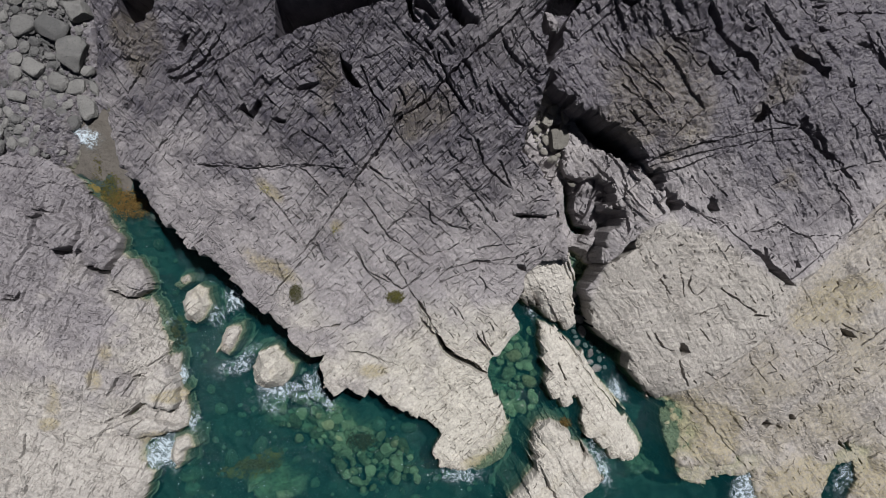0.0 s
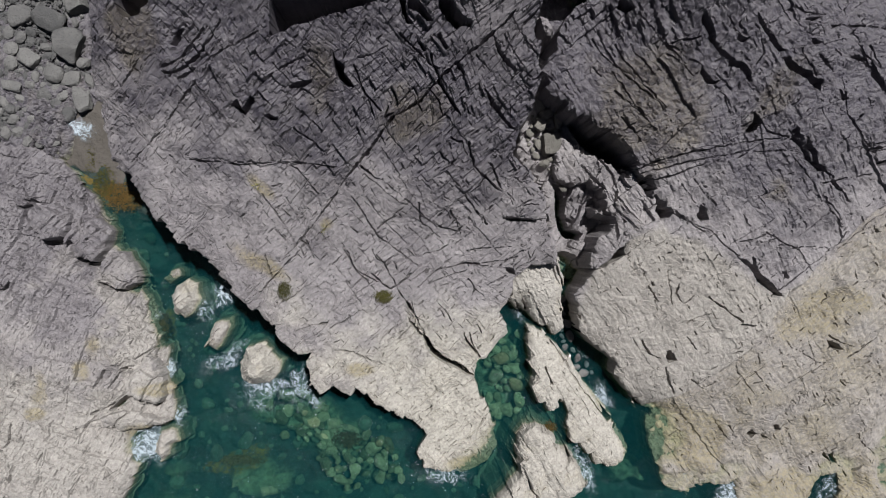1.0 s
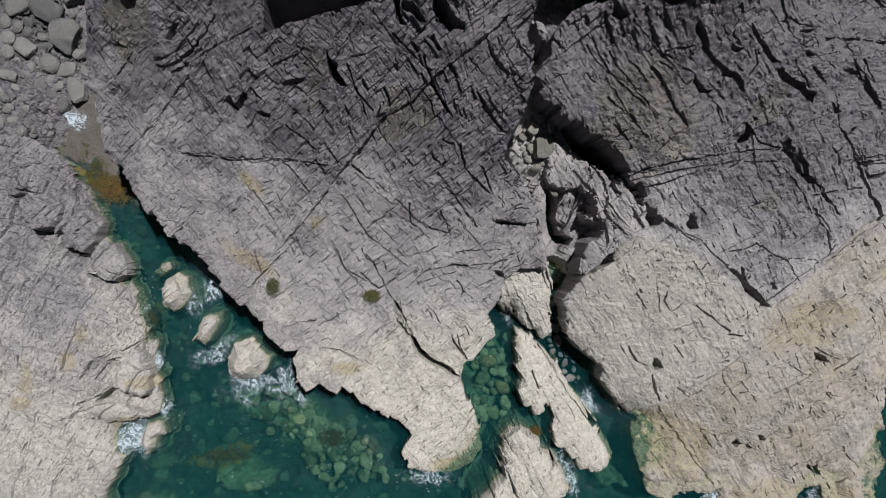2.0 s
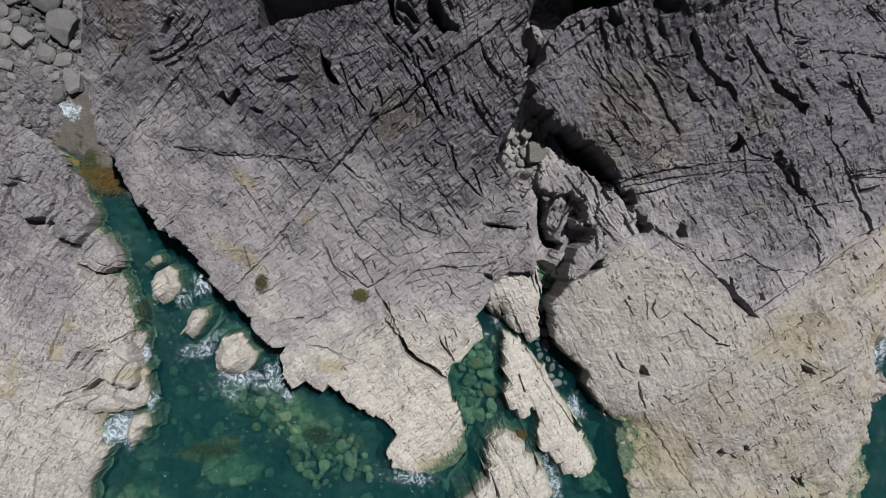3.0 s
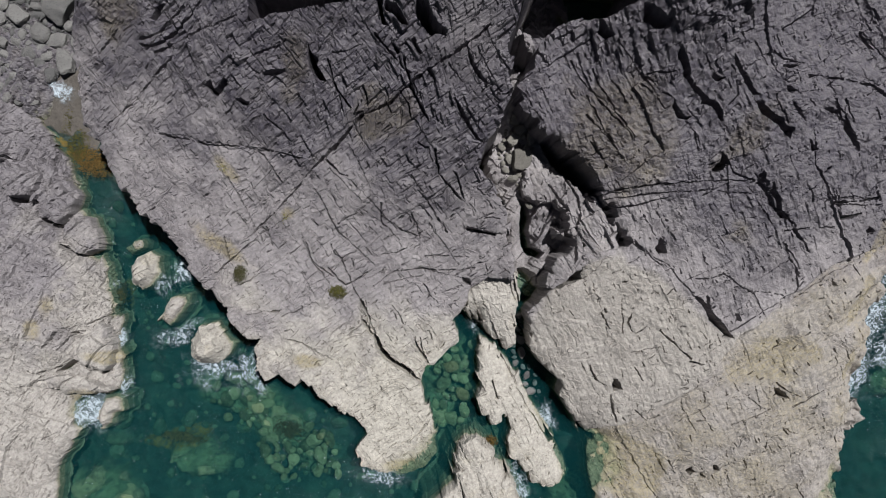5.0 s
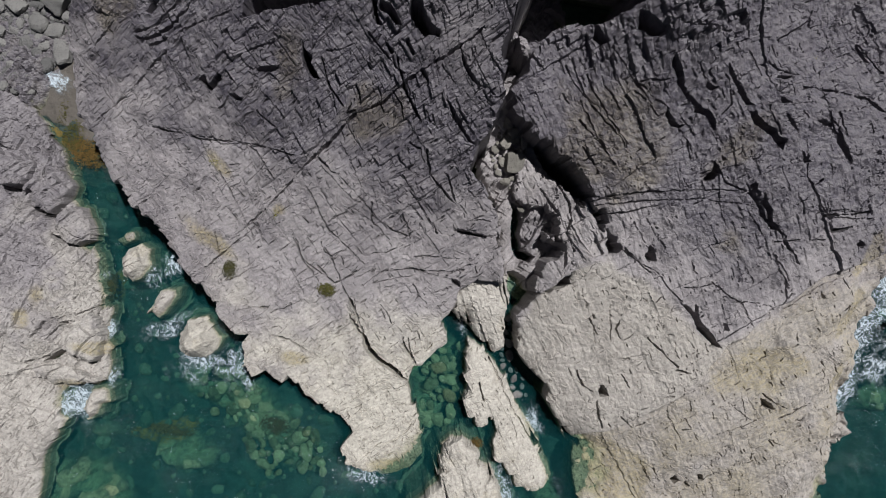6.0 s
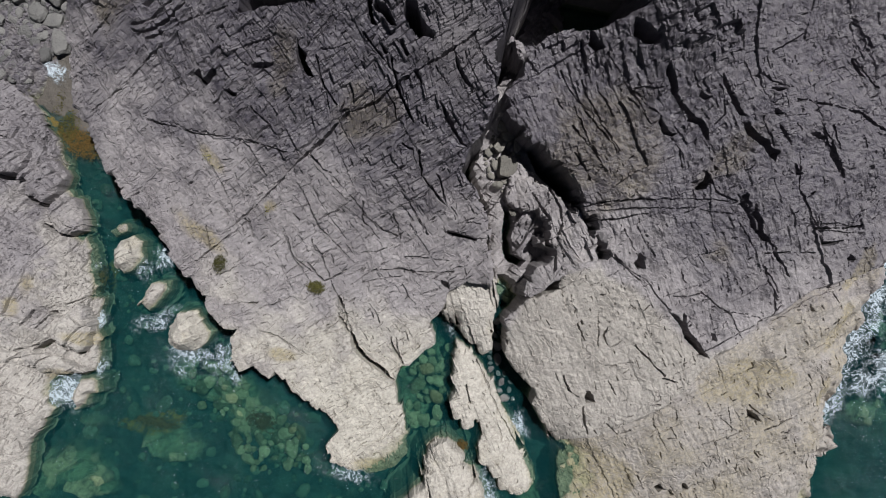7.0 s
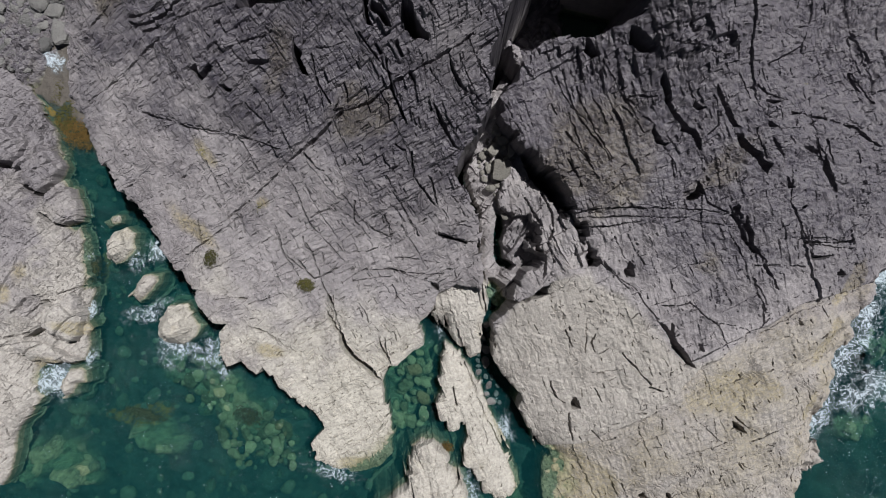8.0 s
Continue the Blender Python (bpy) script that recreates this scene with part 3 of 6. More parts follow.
def build_sea():
    gx, gy = np.meshgrid(np.arange(-36, 48, 0.16), np.arange(-30, 20, 0.16))
    lumps, _, _ = plates(gx, gy, 0.9, 1.3, 30, 310)
    grown = blobs(gx, gy, SHOALS, 8)
    z = np.minimum(seabed_height(gx, gy) + 0.16 * lumps + 1.3 * grown * (0.75 + 0.35 * lumps), -0.12 + 0.06 * lumps)
    brown = blobs(gx, gy, WEED_SPOTS, 9)
    bed = sheet("seabed", gx, gy, z, np.ones(gx.shape, bool), SEABED, (grown, brown, 0 * gx), True)
    tagged(bed, "silty green seabed with weed-grown rocks under clear water", "seabed", kind="structure")
    bm = bmesh.new()
    bmesh.ops.create_grid(bm, x_segments=4, y_segments=4, size=2500)
    bmesh.ops.translate(bm, verts=bm.verts, vec=(0, 0, -4.6))
    deep = part("deep_seabed", bm, SEABED)
    tagged(deep, "dark deep seabed that runs out to the horizon", "seabed", kind="structure")
    bm = bmesh.new()
    bmesh.ops.create_grid(bm, x_segments=8, y_segments=8, size=2500)
    water = part("water", bm, WATER)
    tagged(water, "clear teal sea water with small ripples", "water", kind="structure")
    for depth in (0.45, 1.1):
        bm = bmesh.new()
        bmesh.ops.create_grid(bm, x_segments=4, y_segments=4, size=2500)
        bmesh.ops.translate(bm, verts=bm.verts, vec=(0, 0, -depth))
        tagged(part("water_depth", bm, WATER_DEEP), "murky deeper layer of the clear teal sea", "water", kind="structure")


SHOALS = [
    (-8.41, -11.65, 2.28, 1.71, -20),
    (-5.77, -13.19, 2.85, 1.90, -20),
    (-3.12, -15.11, 2.28, 1.90, -20),
    (5.46, -7.91, 1.52, 2.28, 60),
    (5.27, -10.20, 1.14, 1.90, -0),
    (6.41, -6.39, 0.95, 1.14, -0),
    (6.99, -7.15, 0.95, 2.66, -70),
    (17.98, -13.73, 2.28, 3.42, -60),
    (6.80, -11.74, 0.95, 1.14, -0),
    (-10.68, -16.20, 1.90, 1.14, -0),
    (-16.41, -18.57, 2.28, 2.28, 14),
    (-18.84, -19.95, 2.28, 2.28, 14),
    (-10.66, -7.28, 1.71, 0.95, -0),
    (34.69, 1.62, 1.52, 3.42, 74),
    (34.86, -3.86, 1.52, 2.28, 74),
]
WEED_SPOTS = [
    (-4.50, -13.36, 1.23, 0.85, -0),
    (-11.76, -15.04, 1.73, 0.62, 20),
    (-13.48, -15.80, 0.96, 0.38, -0),
    (-17.17, -6.01, 0.46, 1.15, -0),
    (-21.17, 3.90, 1.73, 1.08, -50),
    (-7.75, -12.57, 0.77, 0.38, -0),
]
build_sea()

# ---- headland ----
HEADLAND = [
    (-18.50, 16.50), (-17.81, 12.80), (-18.09, 11.30), (-18.41, 9.14), (-18.26, 6.66), (-17.92, 4.46), (-17.09, 3.75), (-16.70, 3.11),
    (-16.34, 2.14), (-14.60, 0.15), (-13.00, -0.92), (-12.22, -1.94), (-11.06, -3.31), (-9.17, -4.89), (-8.03, -6.42), (-7.29, -6.90),
    (-6.44, -6.80), (-6.83, -7.40), (-6.62, -8.84), (-6.05, -9.58), (-5.28, -9.06), (-4.14, -9.57), (-3.78, -9.04), (-2.74, -9.95),
    (-1.79, -10.73), (-0.07, -11.42), (0.77, -12.30), (0.15, -13.38), (0.66, -14.51), (3.09, -15.03), (4.80, -14.34), (5.44, -13.23),
    (5.08, -12.29), (5.34, -11.76), (4.34, -9.83), (3.64, -8.45), (3.83, -7.20), (4.45, -7.06), (5.60, -5.47), (5.17, -4.08),
    (5.88, -2.71),
]
HEADLAND += [
    (6.09, -1.71), (6.87, -0.87), (8.25, -1.23), (8.42, -0.25), (7.82, 1.09), (7.33, 2.39), (6.88, 3.47), (6.13, 4.37),
    (5.33, 5.16), (5.08, 5.81), (5.43, 6.64), (5.80, 7.43), (6.08, 8.33), (6.06, 9.31), (5.85, 10.24), (5.54, 11.13),
    (6.30, 14.50), (6.60, 16.50),
]
HEAD_JOINTS = []
crack(HEAD_JOINTS, 0.08, 0.08, 0.5, (-16.66, 4.32), (-14.70, 5.97), (-13.47, 7.32), (-12.38, 8.36))
crack(HEAD_JOINTS, 0.08, 0.06, 0.4, (-12.36, 8.50), (-11.77, 7.79), (-11.01, 6.87))
crack(HEAD_JOINTS, 0.09, 0.08, 0.4, (-7.41, -0.31), (-5.63, 1.79), (-4.57, 3.15))
crack(HEAD_JOINTS, 0.23, 0.22, 0.6, (-4.63, 3.24), (-3.87, 4.22), (-3.04, 5.04), (-2.22, 6.19))
crack(HEAD_JOINTS, 0.16, 0.09, 0.5, (-2.22, 6.19), (-1.52, 6.93), (-0.06, 7.72), (1.11, 8.99))
crack(HEAD_JOINTS, 0.17, 0.12, 0.5, (1.11, 8.99), (2.52, 9.93), (3.59, 10.72), (4.47, 11.58))
crack(HEAD_JOINTS, 0.09, 0.06, 0.4, (-13.42, 4.50), (-9.98, 4.34), (-7.05, 4.47), (-4.77, 4.22))
crack(HEAD_JOINTS, 0.17, 0.08, 0.5, (2.58, 5.66), (2.94, 4.51), (3.78, 3.86), (4.63, 3.13))
crack(HEAD_JOINTS, 0.08, 0.06, 0.4, (1.46, 4.21), (2.87, 2.53), (3.91, 1.35))
crack(HEAD_JOINTS, 0.17, 0.31, 0.8, (-0.76, -3.54), (-0.17, -4.44), (0.36, -5.54), (1.07, -6.85))
crack(HEAD_JOINTS, 0.27, 0.12, 0.8, (1.07, -6.85), (2.45, -7.45), (3.63, -8.33))
crack(HEAD_JOINTS, 0.09, 0.17, 0.5, (3.20, -5.41), (3.44, -6.17), (3.97, -7.05))
crack(HEAD_JOINTS, 0.11, 0.05, 0.4, (-9.66, -3.14), (-8.15, -1.53), (-6.73, -0.08))
crack(HEAD_JOINTS, 0.09, 0.08, 0.4, (-2.09, -1.20), (-1.26, -2.65), (-0.59, -3.90))
crack(HEAD_JOINTS, 0.12, 0.05, 0.4, (-2.55, -0.65), (-2.06, -1.20))
crack(HEAD_JOINTS, 0.16, 0.08, 0.5, (-3.39, 4.30), (-2.62, 3.73), (-1.98, 3.67))
crack(HEAD_JOINTS, 0.05, 0.05, 0.3, (-1.98, 3.45), (-1.03, 2.68), (0.93, 1.08))
crack(HEAD_JOINTS, 0.22, 0.08, 0.6, (5.06, 1.67), (6.24, 1.58), (7.40, 1.78))
crack(HEAD_JOINTS, 0.06, 0.05, 0.3, (5.26, -1.28), (2.66, -1.00), (0.62, -1.62))
crack(HEAD_JOINTS, 0.11, 0.06, 0.4, (-5.59, -4.92), (-6.62, -5.09), (-7.49, -5.43))
crack(HEAD_JOINTS, 0.08, 0.05, 0.4, (-4.57, -0.25), (-3.79, -1.60), (-2.45, -2.30))
crack(HEAD_JOINTS, 0.08, 0.06, 0.4, (-5.89, 9.94), (-7.49, 9.15), (-8.50, 8.52), (-9.48, 7.04))
crack(HEAD_JOINTS, 0.12, 0.08, 0.5, (-14.09, 9.24), (-13.05, 9.60), (-11.51, 10.94))
crack(HEAD_JOINTS, 0.14, 0.08, 0.5, (-13.23, 8.66), (-10.77, 9.90), (-8.47, 10.82))
crack(HEAD_JOINTS, 0.08, 0.06, 0.4, (-17.50, 9.65), (-17.02, 8.80), (-16.42, 7.63))
crack(HEAD_JOINTS, 0.09, 0.08, 0.4, (-8.33, 4.54), (-7.07, 4.23), (-5.89, 2.84))
crack(HEAD_JOINTS, 0.16, 0.09, 0.5, (0.38, 9.73), (0.83, 8.61), (2.06, 7.04))
crack(HEAD_JOINTS, 0.11, 0.08, 0.5, (-3.58, 9.19), (-3.06, 7.89), (-2.18, 7.07))
crack(HEAD_JOINTS, 0.11, 0.08, 0.5, (-1.19, 10.59), (-0.05, 9.61), (0.82, 9.11))
crack(HEAD_JOINTS, 0.09, 0.08, 0.4, (-6.72, 0.09), (-6.27, -0.92))
crack(HEAD_JOINTS, 0.09, 0.05, 0.4, (2.26, 0.92), (1.26, 1.08), (-0.06, 1.73))
crack(HEAD_JOINTS, 0.08, 0.05, 0.3, (-3.95, 2.68), (-2.39, 0.42), (-0.06, -1.27))
crack(HEAD_JOINTS, 0.08, 0.05, 0.3, (-9.16, 2.69), (-7.98, 1.08), (-7.24, -0.25))
ledge(HEAD_JOINTS, 0.33, .5, (-6.33, 10.05), (-5.47, 9.73), (-4.98, 10.11))
ledge(HEAD_JOINTS, 0.33, .6, (-19.06, 13.14), (-18.97, 13.19))
ledge(HEAD_JOINTS, 0.20, .5, (-2.22, 6.10), (-3.04, 5.04), (-3.88, 4.15), (-4.64, 3.15), (-6.68, 0.75))
ledge(HEAD_JOINTS, 0.23, .5, (4.48, 11.54), (3.59, 10.68), (2.52, 9.89), (1.12, 8.94))
ledge(HEAD_JOINTS, 0.26, .4, (-0.76, -3.72), (0.46, -5.55), (1.18, -6.74), (3.56, -8.06))
ledge(HEAD_JOINTS, 0.20, .4, (-13.41, 4.56), (-9.97, 4.40), (-6.41, 4.50))
ledge(HEAD_JOINTS, 0.26, .3, (5.06, 1.74), (7.39, 1.84))
ledge(HEAD_JOINTS, 0.20, .4, (-8.21, 10.56), (-7.17, 9.27), (-6.50, 8.48))
ledge(HEAD_JOINTS, 0.33, .5, (0.24, 9.85), (1.13, 8.36), (2.22, 6.91))
pit(HEAD_JOINTS, 3.0, (-7.97, 10.41), (-7.81, 10.62), (-7.25, 10.79), (-6.79, 11.01), (-5.64, 11.26), (-4.55, 11.51), (-3.39, 11.75), (-2.25, 12.01), (-3.26, 12.44), (-7.77, 12.25), (-7.87, 11.19))
pit(HEAD_JOINTS, 2.0, (-1.27, 12.13), (-0.85, 12.16), (-0.91, 11.36), (-0.46, 10.97), (-0.83, 10.95), (-1.15, 11.45))
pit(HEAD_JOINTS, 2.0, (-0.78, 11.99), (-0.21, 11.85), (0.09, 11.53), (0.53, 11.04), (0.14, 11.02), (-0.38, 11.44), (-0.76, 11.55))
pit(HEAD_JOINTS, 3.0, (0.75, 12.29), (1.31, 12.20), (1.57, 11.63), (1.97, 11.32), (2.36, 11.12), (2.39, 10.90), (1.94, 10.91), (1.53, 10.79), (1.06, 11.15), (0.74, 11.57))
pit(HEAD_JOINTS, 1.6, (-4.76, 9.92), (-4.49, 9.57), (-4.07, 9.22), (-4.15, 8.96), (-3.78, 8.60), (-3.59, 8.22), (-3.93, 8.24), (-4.39, 8.55), (-4.64, 9.05))
pit(HEAD_JOINTS, 1.2, (-10.58, 7.39), (-10.08, 7.70), (-9.88, 7.22), (-9.61, 7.38), (-9.26, 7.88), (-9.08, 7.70), (-9.36, 7.26), (-9.69, 6.89), (-10.02, 7.01))
pit(HEAD_JOINTS, 0.8, (-8.72, 6.92), (-8.18, 6.85), (-7.86, 6.76), (-7.96, 6.61), (-8.44, 6.63))
pit(HEAD_JOINTS, 0.7, (-7.18, 8.36), (-6.40, 8.58), (-5.90, 8.56), (-6.25, 8.27), (-7.03, 8.21))
pit(HEAD_JOINTS, 1.4, (-14.21, 9.07), (-13.75, 8.99), (-13.08, 9.14), (-12.37, 9.66), (-11.85, 9.95), (-11.42, 10.38), (-11.56, 10.01), (-12.12, 9.51), (-12.74, 9.21), (-13.26, 8.91), (-14.00, 8.87))
pit(HEAD_JOINTS, 0.7, (3.41, 10.70), (3.64, 10.35), (4.01, 9.81), (4.48, 9.42), (4.95, 9.06), (4.59, 9.13), (4.07, 9.48), (3.71, 9.88))
pit(HEAD_JOINTS, 0.6, (3.04, 8.54), (3.60, 7.97), (4.25, 7.28), (4.63, 6.78), (5.20, 6.34), (4.75, 6.46), (4.17, 7.01), (3.59, 7.60))
pit(HEAD_JOINTS, 0.5, (1.54, 9.41), (1.74, 9.48), (2.22, 8.92), (2.05, 8.85))
pit(HEAD_JOINTS, 0.5, (0.74, 10.64), (1.33, 10.02), (1.11, 9.91), (0.59, 10.49))
pit(HEAD_JOINTS, 0.6, (-0.45, 10.46), (0.23, 9.94), (0.01, 9.83))
crack(HEAD_JOINTS, 0.09, 0.05, 0.4, (-17.23, 7.83), (-16.13, 8.97), (-15.04, 10.05))
crack(HEAD_JOINTS, 0.12, 0.08, 0.5, (-11.47, 10.27), (-10.97, 10.80), (-10.59, 11.41))
crack(HEAD_JOINTS, 0.08, 0.06, 0.4, (-0.13, 2.39), (-0.05, 1.42), (1.24, 0.44))
crack(HEAD_JOINTS, 0.12, 0.05, 0.4, (-2.77, -0.36), (-2.50, -0.97), (-2.05, -1.13), (-1.50, -0.69))
crack(HEAD_JOINTS, 0.07, 0.12, 0.4, (-2.78, -1.80), (-2.30, -2.34), (-1.76, -2.74), (-1.24, -2.40), (-0.53, -1.75))
crack(HEAD_JOINTS, 0.06, 0.05, 0.4, (0.61, -2.29), (1.28, -2.01), (2.11, -1.70), (2.75, -1.52))
crack(HEAD_JOINTS, 0.06, 0.07, 0.4, (-4.64, 0.04), (-4.09, -0.98), (-3.81, -1.64), (-3.17, -2.19), (-2.72, -2.78))
crack(HEAD_JOINTS, 0.06, 0.05, 0.4, (0.11, -0.54), (1.11, -0.32), (1.69, -0.01))
crack(HEAD_JOINTS, 0.05, 0.05, 0.4, (2.80, -0.23), (4.14, -0.01), (5.44, 0.04))
crack(HEAD_JOINTS, 0.09, 0.05, 0.4, (2.49, -1.10), (3.92, -0.93), (4.94, -0.85), (5.87, -0.54))
crack(HEAD_JOINTS, 0.08, 0.05, 0.4, (1.72, 2.02), (2.18, 1.42), (2.42, 0.71))
crack(HEAD_JOINTS, 0.07, 0.05, 0.4, (2.49, 3.00), (3.21, 2.02), (3.68, 1.46))
crack(HEAD_JOINTS, 0.1, 0.06, 0.4, (3.75, 4.79), (4.16, 4.18), (4.68, 3.25))
crack(HEAD_JOINTS, 0.07, 0.06, 0.5, (-0.45, -3.52), (-0.17, -4.43), (0.36, -4.78))
crack(HEAD_JOINTS, 0.06, 0.07, 0.4, (3.00, -1.92), (3.43, -2.59), (4.05, -3.10))
crack(HEAD_JOINTS, 0.05, 0.05, 0.4, (1.25, -3.55), (2.07, -4.64))
crack(HEAD_JOINTS, 0.07, 0.05, 0.4, (-3.35, 9.62), (-2.61, 9.78), (-1.83, 10.15))
crack(HEAD_JOINTS, 0.06, 0.05, 0.4, (-3.43, 10.54), (-3.18, 9.83))
crack(HEAD_JOINTS, 0.09, 0.05, 0.5, (-9.17, -0.89), (-8.98, -1.62), (-8.82, -2.29))
crack(HEAD_JOINTS, 0.06, 0.05, 0.4, (-5.17, -6.64), (-4.02, -6.74), (-2.07, -7.58))
crack(HEAD_JOINTS, 0.07, 0.05, 0.4, (-5.38, -5.21), (-4.38, -4.64), (-3.52, -4.08))
crack(HEAD_JOINTS, 0.07, 0.05, 0.4, (-7.00, 0.10), (-6.59, -0.25))
crack(HEAD_JOINTS, 0.06, 0.06, 0.4, (-14.17, 6.06), (-13.95, 5.66))
crack(HEAD_JOINTS, 0.08, 0.05, 0.4, (-7.87, 6.37), (-7.38, 6.58), (-7.06, 6.83))
crack(HEAD_JOINTS, 0.06, 0.05, 0.4, (-7.06, 6.21), (-6.42, 5.80), (-5.97, 5.61))
crack(HEAD_JOINTS, 0.08, 0.05, 0.5, (-1.81, 7.36), (-2.03, 6.84), (-1.57, 7.05))
crack(HEAD_JOINTS, 0.07, 0.05, 0.5, (2.49, 9.97), (3.16, 9.35), (3.55, 9.04))
crack(HEAD_JOINTS, 0.06, 0.05, 0.5, (3.75, 11.00), (4.65, 9.77), (5.60, 8.77))
crack(HEAD_JOINTS, 0.06, 0.05, 0.5, (4.17, 11.48), (5.16, 10.38), (5.73, 9.81))
crack(HEAD_JOINTS, 0.06, 0.05, 0.5, (0.32, 8.29), (0.82, 7.76), (1.11, 6.98))
crack(HEAD_JOINTS, 0.07, 0.05, 0.5, (2.21, 7.52), (2.56, 7.12), (2.97, 6.83))
crack(HEAD_JOINTS, 0.07, 0.05, 0.5, (-0.39, 7.70), (-0.05, 7.19))
crack(HEAD_JOINTS, 0.08, 0.06, 0.5, (1.59, 5.96), (2.18, 5.68), (2.57, 5.05))
crack(HEAD_JOINTS, 0.05, 0.05, 0.4, (5.49, 2.32), (6.12, 2.52), (6.79, 2.50))
crack(HEAD_JOINTS, 0.05, 0.05, 0.4, (5.35, 4.00), (5.65, 3.73), (6.21, 3.86))
pit(HEAD_JOINTS, 1.0, (0.22, -5.57), (0.66, -5.82), (0.97, -6.43), (1.63, -6.93), (2.17, -7.34), (2.79, -7.70), (3.50, -8.14), (3.78, -8.39), (3.06, -8.14), (2.41, -7.81), (1.61, -7.43), (0.96, -6.99), (0.55, -6.43))
pit(HEAD_JOINTS, 0.6, (-0.70, -4.35), (-0.14, -5.09), (0.45, -5.77), (0.08, -5.66), (-0.47, -4.98))
pit(HEAD_JOINTS, 0.6, (2.82, -5.31), (3.35, -6.24), (3.87, -6.95), (3.52, -6.79), (3.01, -6.04))
pit(HEAD_JOINTS, 0.7, (5.20, -1.21), (5.70, -1.23), (5.87, -1.71), (5.44, -1.61))
pit(HEAD_JOINTS, 0.6, (4.92, 1.70), (5.84, 1.77), (6.84, 1.69), (6.80, 1.49), (5.95, 1.55))
pit(HEAD_JOINTS, 2.4, (-16.18, 13.02), (-16.29, 12.20), (-16.12, 11.74), (-15.66, 11.59), (-14.96, 11.67), (-14.75, 11.98), (-14.32, 12.15), (-13.94, 12.87))
pit(HEAD_JOINTS, 0.8, (-13.03, 10.89), (-12.51, 11.07), (-12.74, 10.60), (-13.15, 10.18), (-13.49, 10.25))


def head_base(x, y):
    return 3.85 - 0.03 * x + 0.39 * y - 0.0033 * x * x + 0.012 * x * y + 0.0122 * y * y


def head_tints(x, y, z):
    n = fbm(x / 1.5, y / 1.5, 5, 21)
    dark = np.maximum(0.86 * blobs(x, y, HEAD_DARK, 31), 0.95 * step(3.4, 7.4, z + 1.1 * n))
    pale = 1 - step(1.2, 2.9, z + 0.35 * n + 0.05 * x)
    # a shoulder whose dark tint is halved, to paint in its bright sheen
    dark = dark * (1 - 0.5 * np.exp(-((x - 3.6) ** 2 + (y - 10.9) ** 2) / 2.6))
    rust = blobs(x, y, HEAD_RUST, 32)
    return dark, pale, rust


HEAD_DARK = [
    (2.56, 9.09, 3.78, 5.53, -20),
    (4.20, 6.77, 2.13, 2.74, -60),
    (-0.05, 9.37, 4.37, 3.49, -0),
    (-5.70, 11.65, 4.55, 1.99, 10),
    (-11.20, 10.93, 5.63, 2.37, 10),
    (-11.41, 11.43, 2.65, 2.06, 30),
    (-13.20, 10.90, 3.20, 2.20, 20),
    (-3.63, 8.42, 1.80, 1.80, -0),
]
HEAD_RUST = [
    (-5.11, 8.71, 1.35, 1.80, 20),
    (-15.61, 11.15, 1.21, 1.82, -0),
    (-0.66, 7.19, 1.82, 1.21, 40),
    (-9.14, 3.00, 1.11, 0.39, -40),
    (-5.50, 1.08, 0.46, 0.40, -0),
    (-3.77, -7.83, 0.70, 0.46, -0),
    (3.27, -14.20, 1.66, 0.55, -0),
    (-8.83, -1.60, 0.68, 2.03, 60),
]
rock_mass("rock_headland", "large jointed grey rock headland with dark lichen above pale barnacles", HEADLAND, head_base, 0.040, 30, (41, 128), 1.0, HEAD_JOINTS, 6500, head_tints, ROCK, 3, jag=0.19, rim=(0.15, 0.15), lumpy=0.03, chunk=0.85, web=0.42, scales=0.10, rugged=1.0, treads=0.55)

# ---- eastern slab ----
SLAB = [
    (14.20, 24.00), (13.20, 19.00), (12.90, 17.00), (12.50, 14.92), (11.30, 14.34), (10.25, 13.82), (8.50, 13.41), (8.08, 12.83),
    (7.35, 11.74), (7.21, 11.01), (6.80, 10.53), (6.75, 9.54), (7.53, 8.62), (8.49, 7.68), (9.75, 7.10), (10.95, 6.47),
    (11.54, 5.65), (12.41, 4.63), (13.29, 3.69), (14.37, 2.42), (13.66, 1.78), (12.17, 1.08), (12.33, -0.18), (11.19, -1.02), (10.52, -1.37), (10.02, -2.21), (9.73, -3.12), (9.80, -4.00), (10.20, -4.66), (10.72, -5.24), (11.16, -5.96), (12.01, -6.58), (12.77, -7.02),
    (12.53, -7.83), (13.48, -8.65), (14.51, -9.93), (15.72, -10.48),
    (15.36, -11.53), (15.76, -13.32), (16.52, -15.57), (18.22, -16.14), (18.22, -15.58), (21.23, -15.16), (21.62, -17.11), (21.82, -19.74),
    (25.23, -19.77), (25.79, -16.96), (26.46, -15.57), (27.20, -14.63), (28.00, -14.39), (28.29, -15.66), (27.69, -17.35), (27.32, -19.98),
    (28.78, -18.65), (32.02, -17.66), (31.83, -13.92), (32.39, -12.57), (31.86, -10.92), (31.91, -9.42), (31.57, -7.39), (31.82, -7.76),
    (32.32, -6.78), (31.46, -5.99), (30.88, -4.83), (30.38, -4.02), (30.68, -1.91), (30.54, -0.46), (31.09, 1.53), (30.98, 3.17),
    (31.47, 4.76), (31.63, 6.09), (32.18, 7.89), (32.25, 11.04), (32.10, 13.88), (31.84, 17.93), (31.59, 23.38), (30.00, 24.00),
]
SLAB_JOINTS = []
crack(SLAB_JOINTS, 0.11, 0.08, 0.4, (12.26, 4.66), (13.88, 5.31), (15.37, 5.69), (16.89, 5.98))
